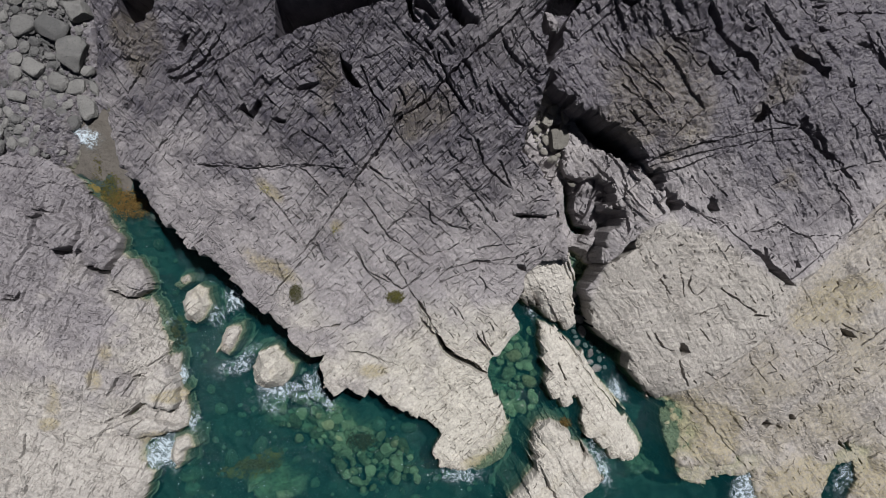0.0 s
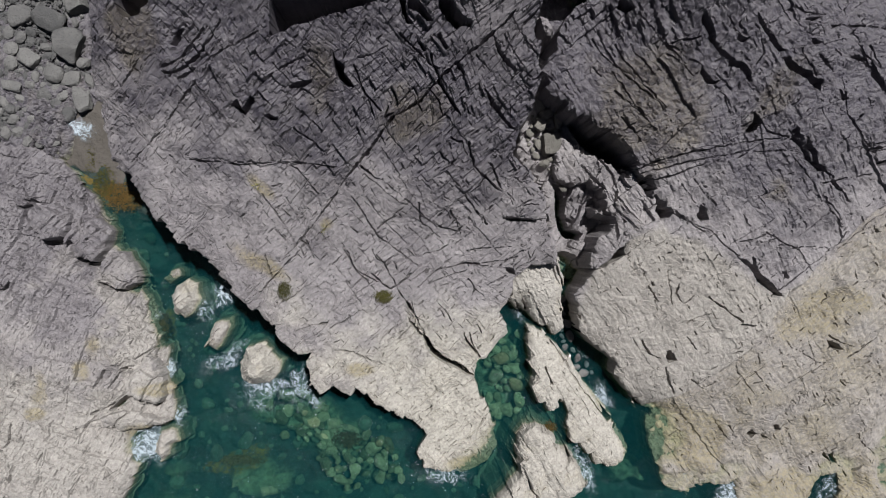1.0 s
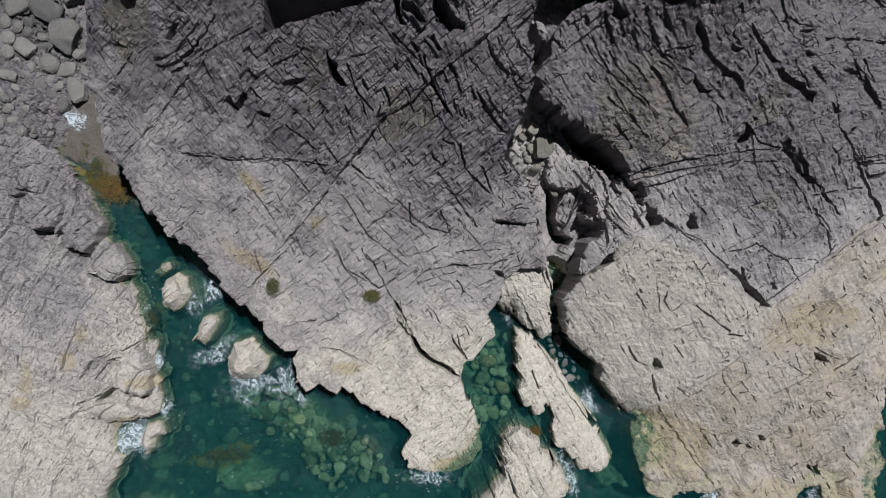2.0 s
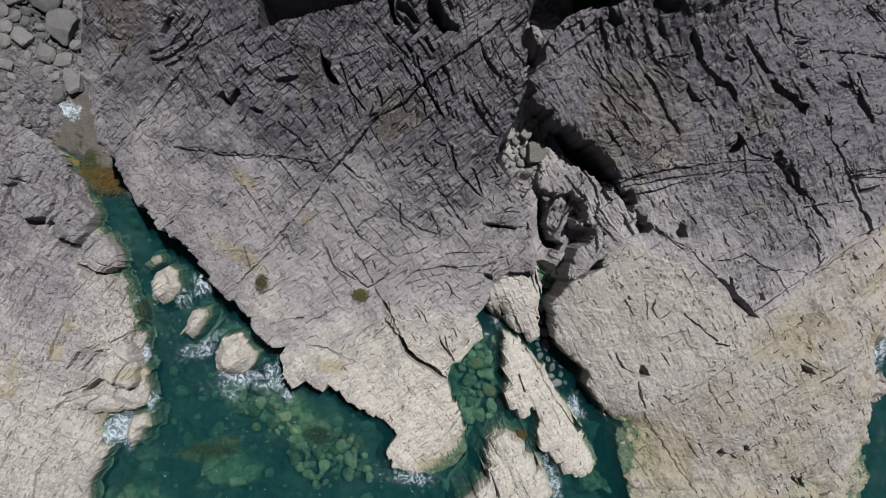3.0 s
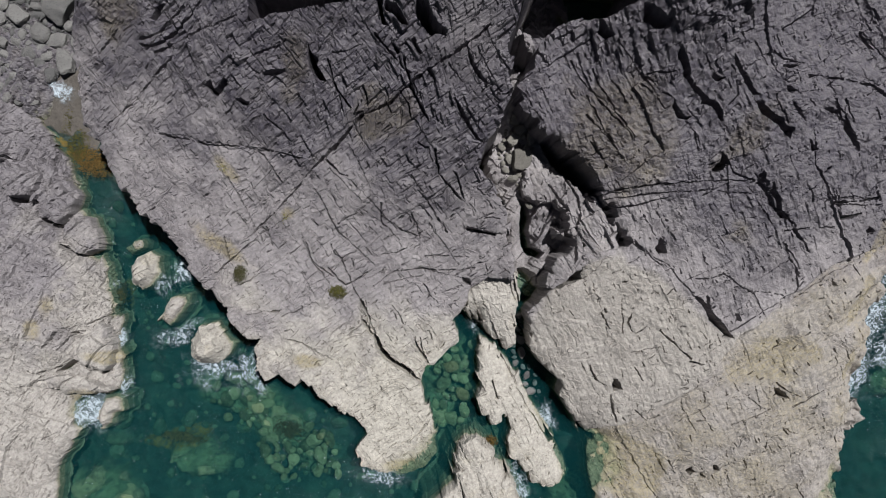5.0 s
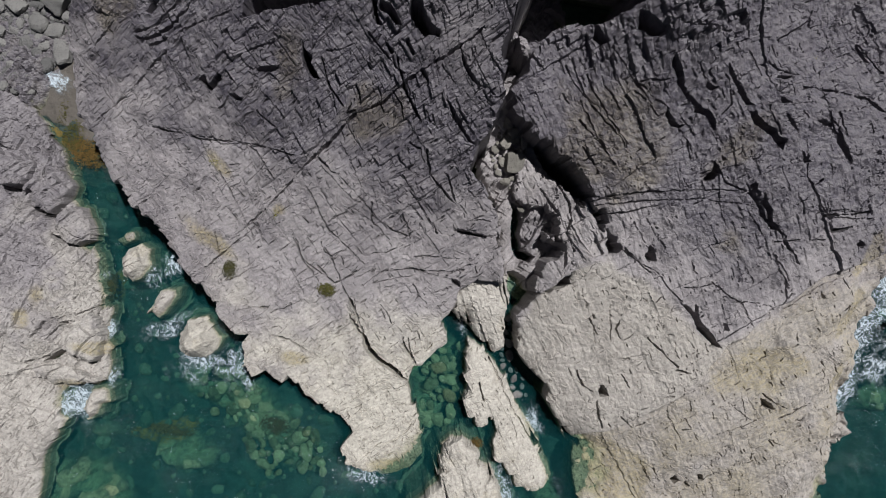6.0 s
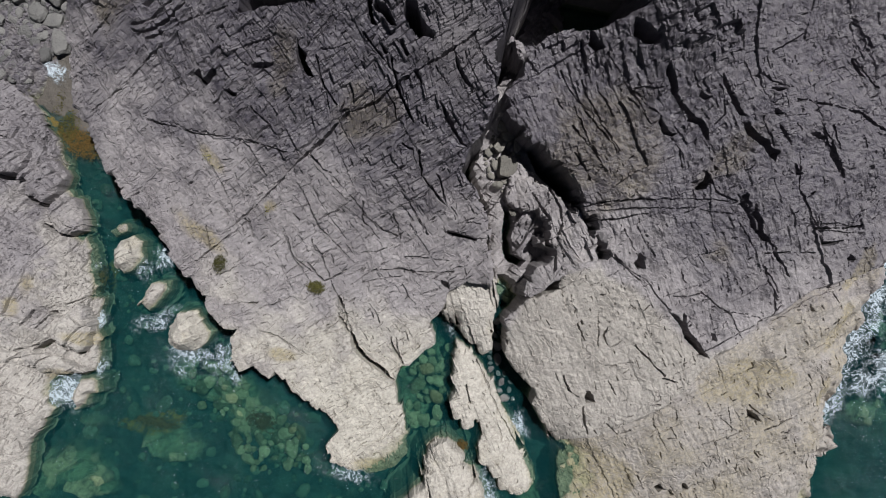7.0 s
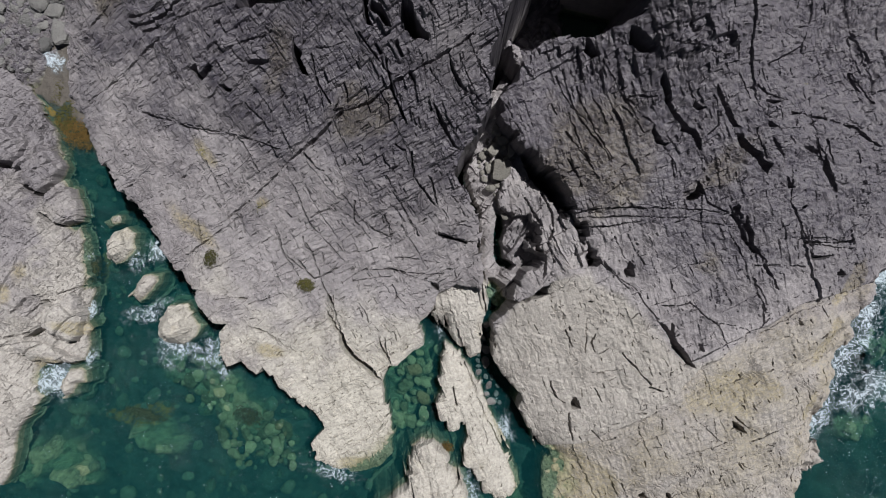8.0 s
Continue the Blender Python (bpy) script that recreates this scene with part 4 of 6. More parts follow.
crack(SLAB_JOINTS, 0.06, 0.06, 0.3, (16.89, 5.98), (18.72, 6.41), (20.80, 6.51))
crack(SLAB_JOINTS, 0.08, 0.05, 0.3, (12.44, 4.41), (15.13, 5.15), (18.18, 5.74), (21.05, 5.91))
crack(SLAB_JOINTS, 0.31, 0.23, 0.7, (20.74, 6.90), (21.79, 5.40), (23.09, 4.65))
crack(SLAB_JOINTS, 0.17, 0.12, 0.6, (23.09, 4.65), (24.55, 3.26))
crack(SLAB_JOINTS, 0.11, 0.08, 0.4, (18.21, 7.82), (19.04, 6.88), (20.64, 6.51))
crack(SLAB_JOINTS, 0.12, 0.16, 0.5, (17.39, -2.61), (18.58, -3.47), (19.51, -4.06))
crack(SLAB_JOINTS, 0.16, 0.08, 0.5, (19.54, -4.28), (20.74, -4.34))
crack(SLAB_JOINTS, 0.09, 0.08, 0.4, (14.54, 2.29), (16.43, 1.16))
crack(SLAB_JOINTS, 0.08, 0.05, 0.4, (13.02, 10.72), (14.61, 9.56), (14.88, 9.83))
crack(SLAB_JOINTS, 0.09, 0.06, 0.4, (10.58, 8.85), (12.45, 7.27))
crack(SLAB_JOINTS, 0.08, 0.06, 0.4, (9.46, 11.83), (11.44, 9.40), (13.30, 7.85))
crack(SLAB_JOINTS, 0.09, 0.06, 0.4, (25.53, 5.84), (23.45, 7.92), (22.87, 10.00))
crack(SLAB_JOINTS, 0.22, 0.16, 0.6, (26.81, -12.98), (27.54, -13.62))
crack(SLAB_JOINTS, 0.11, 0.08, 0.4, (23.15, 3.31), (24.06, 2.04), (24.59, 1.07))
crack(SLAB_JOINTS, 0.11, 0.08, 0.4, (24.40, 11.61), (25.23, 10.41))
crack(SLAB_JOINTS, 0.08, 0.12, 0.5, (22.13, 12.53), (24.23, 12.74), (25.96, 12.68), (27.52, 11.99))
crack(SLAB_JOINTS, 0.10, 0.08, .5, (23.92, 11.05), (24.90, 10.10), (25.89, 9.08))
crack(SLAB_JOINTS, 0.20, 0.09, 0.5, (25.16, 6.07), (26.68, 6.31), (27.95, 6.84))
crack(SLAB_JOINTS, 0.17, 0.08, 0.5, (25.20, 15.69), (26.02, 14.92), (26.79, 14.29))
crack(SLAB_JOINTS, 0.23, 0.16, 0.6, (27.68, 4.79), (27.96, 5.02))
ledge(SLAB_JOINTS, 0.33, .4, (20.71, 7.11), (21.86, 5.41), (23.20, 4.65), (24.62, 3.26))
ledge(SLAB_JOINTS, 0.26, .5, (12.24, 4.78), (15.36, 5.78), (16.88, 6.04))
ledge(SLAB_JOINTS, 0.23, .4, (14.70, 2.29), (16.41, 1.26), (19.11, -0.57))
ledge(SLAB_JOINTS, 0.35, .4, (11.77, 13.97), (13.08, 13.52), (13.70, 13.69))
ledge(SLAB_JOINTS, 0.35, .4, (13.83, 15.32), (15.27, 14.41))
ledge(SLAB_JOINTS, 0.15, .5, (22.11, 12.59), (24.22, 12.80), (25.95, 12.74), (27.50, 12.05))
ledge(SLAB_JOINTS, 0.15, .5, (23.90, 11.11), (25.87, 9.14))
ledge(SLAB_JOINTS, 0.15, .4, (25.11, 6.19), (27.90, 6.96))
ledge(SLAB_JOINTS, 0.20, .6, (21.28, -13.28), (23.01, -10.80), (24.37, -7.82))
ledge(SLAB_JOINTS, .25, .5, (21.60, -13.61), (25.57, -9.17), (28.14, -5.84))
ledge(SLAB_JOINTS, 0.26, .5, (21.19, -11.54), (22.63, -11.60))
pit(SLAB_JOINTS, 2.2, (13.42, 3.21), (13.71, 2.88), (14.24, 2.62), (14.63, 2.40), (14.37, 1.98), (13.83, 1.82), (13.47, 2.37), (13.27, 2.83))
pit(SLAB_JOINTS, 1.6, (18.69, -0.21), (19.20, -0.42), (19.58, -0.62), (19.36, -0.13), (19.63, -0.30), (19.88, -0.89), (20.40, -1.35), (20.80, -1.61), (21.32, -2.04), (21.80, -2.44), (21.16, -2.44), (20.52, -1.96), (19.93, -1.61), (19.67, -1.12), (19.21, -0.73))
pit(SLAB_JOINTS, 1.0, (16.01, 2.78), (16.26, 2.52), (16.56, 1.90), (16.17, 1.79), (15.90, 2.15))
pit(SLAB_JOINTS, 1.0, (15.48, -6.13), (15.71, -6.10), (16.13, -6.76), (15.72, -6.94), (15.44, -6.56))
pit(SLAB_JOINTS, 0.6, (21.27, -0.93), (21.56, -1.04), (21.91, -1.45), (21.52, -1.39))
pit(SLAB_JOINTS, 0.6, (26.46, 1.90), (27.17, 1.54), (26.91, 1.44))
pit(SLAB_JOINTS, 0.7, (25.03, -5.17), (25.48, -5.26), (26.31, -5.81), (25.72, -5.77), (25.19, -5.59))
pit(SLAB_JOINTS, 0.7, (21.44, -11.63), (21.69, -11.35), (22.14, -11.72), (21.90, -11.99))
pit(SLAB_JOINTS, 0.7, (23.06, -10.97), (23.31, -10.94), (23.68, -11.35), (23.35, -11.44))
pit(SLAB_JOINTS, 0.5, (22.31, -11.44), (22.95, -11.99), (22.74, -12.11))
pit(SLAB_JOINTS, 0.6, (27.25, -13.13), (27.40, -12.73), (28.02, -13.77), (27.73, -13.80))
pit(SLAB_JOINTS, 1.4, (17.85, 6.78), (18.18, 7.27), (18.24, 7.82), (18.48, 7.61), (18.66, 7.26), (18.50, 6.88), (18.12, 6.72))
pit(SLAB_JOINTS, 0.6, (18.43, 8.26), (18.87, 8.01), (18.67, 7.90))
pit(SLAB_JOINTS, 1.6, (14.90, 10.21), (15.31, 9.51), (15.86, 9.36), (16.21, 9.46), (15.91, 9.16), (15.34, 9.22), (14.96, 9.70))
pit(SLAB_JOINTS, 1.6, (14.37, 12.51), (14.91, 12.02), (15.26, 11.55), (15.43, 11.14), (15.89, 10.81), (16.34, 10.53), (16.70, 10.35), (17.23, 10.27), (17.73, 9.75), (17.89, 9.36), (17.50, 9.54), (17.01, 10.01), (16.38, 10.05), (16.37, 10.31), (15.84, 10.59), (15.27, 10.97), (14.89, 11.51), (14.47, 12.04))
pit(SLAB_JOINTS, 1.6, (17.37, 12.64), (17.99, 12.18), (18.51, 11.71), (19.02, 11.16), (19.44, 10.96), (19.02, 10.90), (18.50, 11.29), (17.95, 11.90), (17.41, 12.34))
pit(SLAB_JOINTS, 1.6, (19.37, 10.69), (19.94, 10.50), (20.36, 10.20), (20.90, 10.03), (21.38, 9.65), (21.74, 9.55), (21.69, 9.00), (21.27, 9.24), (20.78, 9.66), (20.17, 9.88), (19.82, 9.98), (19.47, 10.38))
pit(SLAB_JOINTS, 0.9, (16.46, 11.58), (16.91, 11.45), (17.26, 11.47), (16.97, 11.19), (16.50, 11.27))
pit(SLAB_JOINTS, 2.4, (12.16, 14.36), (12.45, 13.53), (13.07, 13.25), (13.65, 13.30), (13.71, 13.58), (13.11, 13.86), (12.58, 14.30))
pit(SLAB_JOINTS, 2.0, (10.35, 13.87), (10.85, 13.44), (11.33, 13.05), (10.97, 12.93), (10.48, 13.15), (10.30, 13.68))
pit(SLAB_JOINTS, 0.7, (22.78, 9.26), (23.22, 8.83), (23.49, 8.69), (23.08, 8.57), (22.83, 8.87))
pit(SLAB_JOINTS, 0.6, (21.24, 11.02), (21.95, 10.49), (22.42, 10.00), (21.93, 10.24), (21.40, 10.68))
pit(SLAB_JOINTS, 0.8, (24.45, 10.89), (24.91, 10.46), (25.40, 9.72), (25.94, 9.05), (25.32, 9.43), (24.69, 10.08))
pit(SLAB_JOINTS, 0.7, (25.42, 5.73), (25.79, 5.42), (26.44, 5.57), (27.10, 5.84), (26.53, 5.39), (25.80, 5.14))
pit(SLAB_JOINTS, 0.7, (27.66, 5.11), (28.20, 4.88), (27.92, 4.65), (27.60, 4.81))
pit(SLAB_JOINTS, 0.6, (24.99, 15.82), (25.55, 15.19), (26.01, 14.70), (25.65, 14.84), (25.17, 15.40))
pit(SLAB_JOINTS, 0.7, (23.13, 10.88), (23.66, 11.02), (24.20, 10.73), (23.64, 10.71))
pit(SLAB_JOINTS, 1.0, (21.29, 6.72), (22.03, 5.88), (22.43, 5.11), (22.14, 5.20), (21.63, 5.89))
pit(SLAB_JOINTS, 0.8, (20.01, 7.24), (21.45, 6.06), (21.39, 5.80))
pit(SLAB_JOINTS, 0.6, (20.36, 12.73), (21.36, 12.87), (20.82, 12.58), (20.32, 12.55))
pit(SLAB_JOINTS, 0.6, (20.71, 11.66), (21.49, 11.54), (20.97, 11.34))
crack(SLAB_JOINTS, 0.08, 0.06, 0.4, (14.64, 2.37), (15.72, 1.64), (16.77, 1.27), (17.78, 0.42), (18.67, -0.15))
crack(SLAB_JOINTS, 0.08, 0.05, 0.4, (20.93, 5.50), (21.45, 5.03), (22.07, 4.44))
crack(SLAB_JOINTS, 0.1, 0.08, 0.4, (22.97, 3.36), (23.82, 2.90), (24.32, 1.97), (24.63, 1.61))
crack(SLAB_JOINTS, 0.06, 0.05, 0.4, (18.53, 0.71), (19.34, 0.87), (20.03, 1.28), (21.20, 0.62), (22.01, 0.34), (23.17, -0.89))
crack(SLAB_JOINTS, 0.08, 0.05, 0.4, (13.78, -2.11), (14.18, -2.59), (14.54, -3.08))
crack(SLAB_JOINTS, 0.07, 0.05, 0.4, (15.52, -1.53), (15.47, -2.49), (15.82, -3.01))
crack(SLAB_JOINTS, 0.13, 0.07, 0.5, (13.93, -5.57), (14.53, -6.47), (15.11, -6.65))
crack(SLAB_JOINTS, 0.1, 0.07, 0.5, (15.52, -7.25), (15.94, -8.20), (16.34, -9.03))
crack(SLAB_JOINTS, 0.06, 0.07, 0.4, (17.27, -7.99), (18.27, -8.64), (18.92, -8.14))
crack(SLAB_JOINTS, 0.08, 0.05, 0.4, (16.51, -5.18), (17.16, -5.95))
crack(SLAB_JOINTS, 0.06, 0.05, 0.4, (23.40, -5.89), (24.58, -6.48), (25.38, -6.67))
crack(SLAB_JOINTS, 0.1, 0.06, 0.4, (25.16, -4.87), (25.97, -5.28), (26.97, -5.56))
crack(SLAB_JOINTS, 0.09, 0.08, 0.4, (25.03, 6.75), (25.46, 6.11), (25.74, 5.48))
crack(SLAB_JOINTS, 0.07, 0.05, 0.4, (25.42, 6.36), (26.53, 6.57), (27.92, 6.72))
crack(SLAB_JOINTS, 0.06, 0.05, 0.4, (25.59, 6.00), (28.02, 6.38))
crack(SLAB_JOINTS, 0.06, 0.05, 0.4, (22.75, 4.17), (23.92, 4.40), (25.59, 4.73))
crack(SLAB_JOINTS, 0.06, 0.05, 0.4, (21.61, 0.33), (22.91, 0.55), (23.67, 0.56), (24.21, 0.33))
crack(SLAB_JOINTS, 0.06, 0.05, 0.4, (21.00, -2.50), (21.81, -1.70), (24.39, 0.63), (24.76, 1.42))
crack(SLAB_JOINTS, 0.05, 0.05, 0.4, (15.48, 4.19), (16.16, 3.38), (16.82, 2.75))
crack(SLAB_JOINTS, 0.05, 0.05, 0.4, (14.79, 3.87), (15.57, 2.93), (16.20, 2.35))
crack(SLAB_JOINTS, 0.08, 0.05, 0.4, (12.75, 4.03), (14.20, 4.31), (15.92, 5.06))
crack(SLAB_JOINTS, 0.06, 0.05, 0.4, (19.29, -10.85), (20.00, -11.83), (20.32, -12.18))
crack(SLAB_JOINTS, 0.06, 0.05, 0.4, (20.20, -11.08), (20.86, -11.92))
crack(SLAB_JOINTS, 0.07, 0.05, 0.4, (28.54, -11.45), (29.69, -12.52), (30.58, -13.16))
crack(SLAB_JOINTS, 0.06, 0.05, 0.4, (26.52, -7.78), (27.08, -7.95), (27.50, -7.97))
crack(SLAB_JOINTS, 0.09, 0.05, 0.4, (26.55, -7.85), (26.97, -8.11))
crack(SLAB_JOINTS, 0.1, 0.06, 0.4, (10.65, 11.47), (11.33, 10.26), (12.16, 9.05), (13.48, 7.79))
crack(SLAB_JOINTS, 0.08, 0.06, 0.4, (11.49, 12.83), (12.39, 11.90), (13.50, 10.60), (14.09, 10.08))
crack(SLAB_JOINTS, 0.07, 0.06, 0.4, (10.52, 9.95), (11.50, 8.34), (12.73, 6.94))
crack(SLAB_JOINTS, 0.07, 0.06, 0.4, (11.10, 7.46), (12.27, 6.16))
crack(SLAB_JOINTS, 0.06, 0.05, 0.4, (11.33, 11.47), (12.15, 10.26), (12.59, 9.62))
crack(SLAB_JOINTS, 0.08, 0.05, 0.4, (13.10, 11.14), (14.14, 10.37), (14.99, 10.11))
crack(SLAB_JOINTS, 0.08, 0.05, 0.4, (13.31, 11.20), (14.18, 11.35), (14.90, 11.46))
crack(SLAB_JOINTS, 0.09, 0.06, 0.4, (17.87, 10.20), (18.29, 10.83), (17.87, 11.62), (17.44, 12.09))
crack(SLAB_JOINTS, 0.07, 0.05, 0.4, (15.64, 12.33), (16.14, 11.90), (16.86, 11.53))
crack(SLAB_JOINTS, 0.08, 0.05, 0.4, (18.30, 13.56), (18.97, 12.97), (19.47, 12.50))
crack(SLAB_JOINTS, 0.08, 0.05, 0.4, (17.29, 13.54), (17.95, 13.06))
crack(SLAB_JOINTS, 0.1, 0.06, 0.5, (20.27, 11.11), (20.79, 10.53), (21.36, 9.77))
crack(SLAB_JOINTS, 0.07, 0.05, 0.4, (23.59, 11.63), (24.08, 11.08), (24.54, 10.78))
crack(SLAB_JOINTS, 0.06, 0.05, 0.4, (16.17, 13.82), (17.43, 13.95), (14.61, 13.65))
crack(SLAB_JOINTS, 0.09, 0.05, 0.4, (19.51, 13.20), (20.38, 12.97), (21.64, 12.99))
crack(SLAB_JOINTS, 0.06, 0.05, 0.4, (15.95, 9.11), (16.59, 8.47), (16.94, 7.73))


def apron(x, y):
    """Metres beyond the stepped line that crosses the slab."""
    return (0.730 * (x - 15.7) - 0.684 * (y + 9.7)) - 0.9 * np.sin((0.684 * (x - 15.7) + 0.730 * (y + 9.7)) / 2.9) * 0.9 + 0.35 * vnoise(x / 1.1, y / 1.1, 86)


def slab_base(x, y):
    z = 0.8 + 0.397 * x + 0.414 * y - 0.0096 * x * x - 0.0068 * x * y - 0.0038 * y * y
    z = z + 3.0 * np.exp(-((x - 15.2) ** 2 + (y - 16.0) ** 2) / 9) - 1.4 * np.exp(-((x - 24) ** 2 + (y - 16.5) ** 2) / 18)
    z = z - 1.5 * np.exp(-((x - 9.5) ** 2 + (y - 11.5) ** 2) / 5)
    # the lower, foliated half lies behind a step that runs across the slab
    s = apron(x, y)
    lower = step(-0.06, 0.22, s)
    u, v = turned(x, y, 46)
    z = z - 0.5 * lower * np.exp(-np.maximum(s, 0) / 4.5)
    z = z + lower * (0.10 * fbm(u / 3.5, v / 0.55, 4, 82) + 0.14 * vnoise(u / 7, v / 1.3, 83))
    z = np.maximum(z, 0.62 + 0.22 * fbm(x / 2, y / 2, 3, 84))
    shore = np.maximum(1 - step(-11, -8.5, y), step(27, 30, x))
    dip = (0.85 + 0.5 * fbm(x / 1.3, y / 1.3, 3, 81)) * shore * np.exp(-np.maximum(inside(x, y, SLAB), 0) / 1.5)
    return np.maximum(z - dip, 0.14 + 0.1 * fbm(x / 0.8, y / 0.8, 3, 85))


def slab_tints(x, y, z):
    n = fbm(x / 1.5, y / 1.5, 5, 22)
    v = inside(x + 0.3 * n, y + 0.3 * fbm(x / 1.5 + 9, y / 1.5, 5, 24), SLAB_PALE)
    dark = np.maximum(0.95 * blobs(x, y, SLAB_DARK, 33), 0.92 * step(-0.3, 5.0, 1.4 * n - v))
    lower = step(-0.1, 0.3, apron(x, y))
    return dark * (1 - 0.9 * lower), 0.5 * step(-0.2, 0.6, v) * (1 - 0.4 * lower), np.maximum(blobs(x, y, SLAB_RUST, 34), 0.14 * step(-0.2, 0.6, v) + lower * (0.3 + 0.25 * n))


SLAB_PALE = [
    (9.91, -1.97), (11.03, -0.25), (12.17, 1.01), (13.96, 1.91), (17.75, -0.24), (21.56, -2.26), (23.80, -0.41), (26.54, 1.80),
    (34.00, 5.00), (40.00, -30.00), (10.00, -30.00), (9.00, -5.00),
]
SLAB_DARK = [
    (15.58, 11.11, 3.28, 2.68, -26),
    (15.98, 13.68, 3.37, 2.53, -6),
    (21.04, 10.36, 2.43, 3.34, -36),
    (13.18, 13.29, 2.02, 1.74, 14),
    (23.93, 9.85, 2.77, 2.77, 14),
    (16.45, 15.36, 2.43, 1.62, 14),
]
SLAB_RUST = [
    (25.14, -3.66, 2.35, 1.68, 30),
    (18.09, -12.88, 2.93, 2.93, -0),
    (23.88, -15.25, 3.32, 2.21, 40),
    (11.71, 9.99, 1.85, 1.23, -40),
    (12.60, 8.40, 2.60, 3.60, 30),
    (19.37, 8.71, 0.92, 1.83, -40),
    (20.37, 3.92, 1.26, 0.95, -0),
    (29.97, -15.67, 2.21, 2.21, -0),
    (16.77, -11.26, 1.45, 2.17, -0),
    (29.00, 0.78, 0.53, 1.98, -11),
    (28.87, 4.22, 0.45, 1.62, -11),
    (29.54, -3.13, 0.41, 1.35, 14),
]
rock_mass("rock_slab", "broad sloping grey rock slab with pale weathered lower half", SLAB, slab_base, 0.042, 24, (124, 34), 1.15, SLAB_JOINTS, 2900, slab_tints, ROCK_EAST, 5, rim=(0.15, 0.15), lumpy=0.045, chunk=0.45, web=0.06, scales=0.08, rugged=1.3, treads=0.42)

# ---- western bank ----
WEST = [
    (-32.00, 7.00), (-27.62, 5.97), (-25.47, 6.19), (-24.40, 5.54), (-23.25, 4.82), (-22.25, 3.91), (-21.36, 3.01), (-20.21, 1.19),
    (-19.93, 0.10), (-19.03, -0.82), (-18.03, -3.19), (-17.60, -4.10), (-17.24, -5.38), (-16.88, -6.30), (-16.34, -7.03), (-16.23, -7.95),
    (-15.98, -9.05), (-15.62, -10.15), (-15.45, -11.62), (-16.25, -12.28), (-17.45, -12.34), (-18.28, -13.07), (-18.43, -14.17), (-17.82, -14.72),
    (-18.18, -16.01), (-18.91, -17.10), (-19.00, -21.00), (-32.00, -21.00),
]
WEST_JOINTS = []
crack(WEST_JOINTS, 0.23, 0.27, 0.6, (-21.82, -1.33), (-20.81, -1.71), (-20.22, -1.36))
crack(WEST_JOINTS, 0.27, 0.20, 0.6, (-20.23, -2.99), (-19.38, -3.37), (-18.47, -3.19))
crack(WEST_JOINTS, 0.12, 0.09, 0.5, (-20.10, -9.38), (-19.58, -8.47), (-18.85, -7.93))
crack(WEST_JOINTS, 0.09, 0.06, 0.4, (-20.55, -11.33), (-19.04, -10.49), (-18.25, -9.76))
crack(WEST_JOINTS, 0.08, 0.08, 0.4, (-17.95, -7.75), (-16.86, -7.02))
crack(WEST_JOINTS, 0.16, 0.08, 0.5, (-25.91, -3.14), (-25.12, -3.34))
crack(WEST_JOINTS, 0.11, 0.08, 0.5, (-24.91, -15.44), (-24.64, -14.45), (-25.03, -13.17))
crack(WEST_JOINTS, 0.08, 0.08, 0.4, (-23.22, 0.79), (-24.30, 2.17), (-24.83, 2.84))
crack(WEST_JOINTS, 0.06, 0.05, 0.3, (-21.80, 4.73), (-21.38, 2.60), (-21.67, 0.45))
crack(WEST_JOINTS, 0.20, 0.12, 0.5, (-23.25, -7.99), (-23.17, -8.70))
ledge(WEST_JOINTS, 1.0, .5, (-21.88, -1.05), (-20.81, -1.64), (-20.01, -1.29))
ledge(WEST_JOINTS, .9, .5, (-20.23, -2.88), (-19.20, -3.33), (-18.22, -3.11))
ledge(WEST_JOINTS, .6, .5, (-20.80, 1.36), (-19.91, -0.27))
ledge(WEST_JOINTS, 0.33, .4, (-19.32, -8.11), (-18.24, -7.75), (-17.52, -8.12))
ledge(WEST_JOINTS, .7, .4, (-18.25, -9.76), (-17.31, -10.57), (-16.44, -10.65))
ledge(WEST_JOINTS, 0.33, .4, (-20.47, -12.25), (-19.41, -12.24))
ledge(WEST_JOINTS, 0.33, .5, (-20.70, -11.31), (-19.04, -10.41))
ledge(WEST_JOINTS, 0.33, .5, (-25.91, -2.97), (-24.86, -3.28))
ledge(WEST_JOINTS, 0.33, .5, (-25.17, -15.39), (-24.64, -14.27))
ledge(WEST_JOINTS, 0.26, .5, (-24.84, 2.33), (-23.90, 1.66))
ledge(WEST_JOINTS, 0.33, .5, (-24.29, 4.07), (-23.21, 3.60))
ledge(WEST_JOINTS, 0.26, .5, (-23.39, -7.80), (-23.03, -9.07))
ledge(WEST_JOINTS, 0.33, .5, (-19.94, -9.39), (-19.58, -8.29))
ledge(WEST_JOINTS, .6, .5, (-16.68, -6.66), (-16.15, -9.41), (-16.22, -10.80))
ledge(WEST_JOINTS, 0.26, .5, (-22.43, -13.04), (-20.70, -12.94))
ledge(WEST_JOINTS, 0.26, .5, (-21.29, -15.02), (-19.78, -14.69))
ledge(WEST_JOINTS, 0.4, .6, (-21.36, -12.18), (-20.70, -11.85), (-20.12, -11.62))
ledge(WEST_JOINTS, 0.5, .6, (-24.99, -13.15), (-24.71, -13.88), (-24.56, -14.77))
ledge(WEST_JOINTS, 0.4, .5, (-19.20, -8.68), (-19.87, -9.50))
ledge(WEST_JOINTS, 0.3, .5, (-23.73, -7.86), (-22.62, -8.46), (-21.75, -9.77))
ledge(WEST_JOINTS, 0.3, .5, (-24.59, -5.03), (-23.76, -6.11), (-23.47, -7.17))
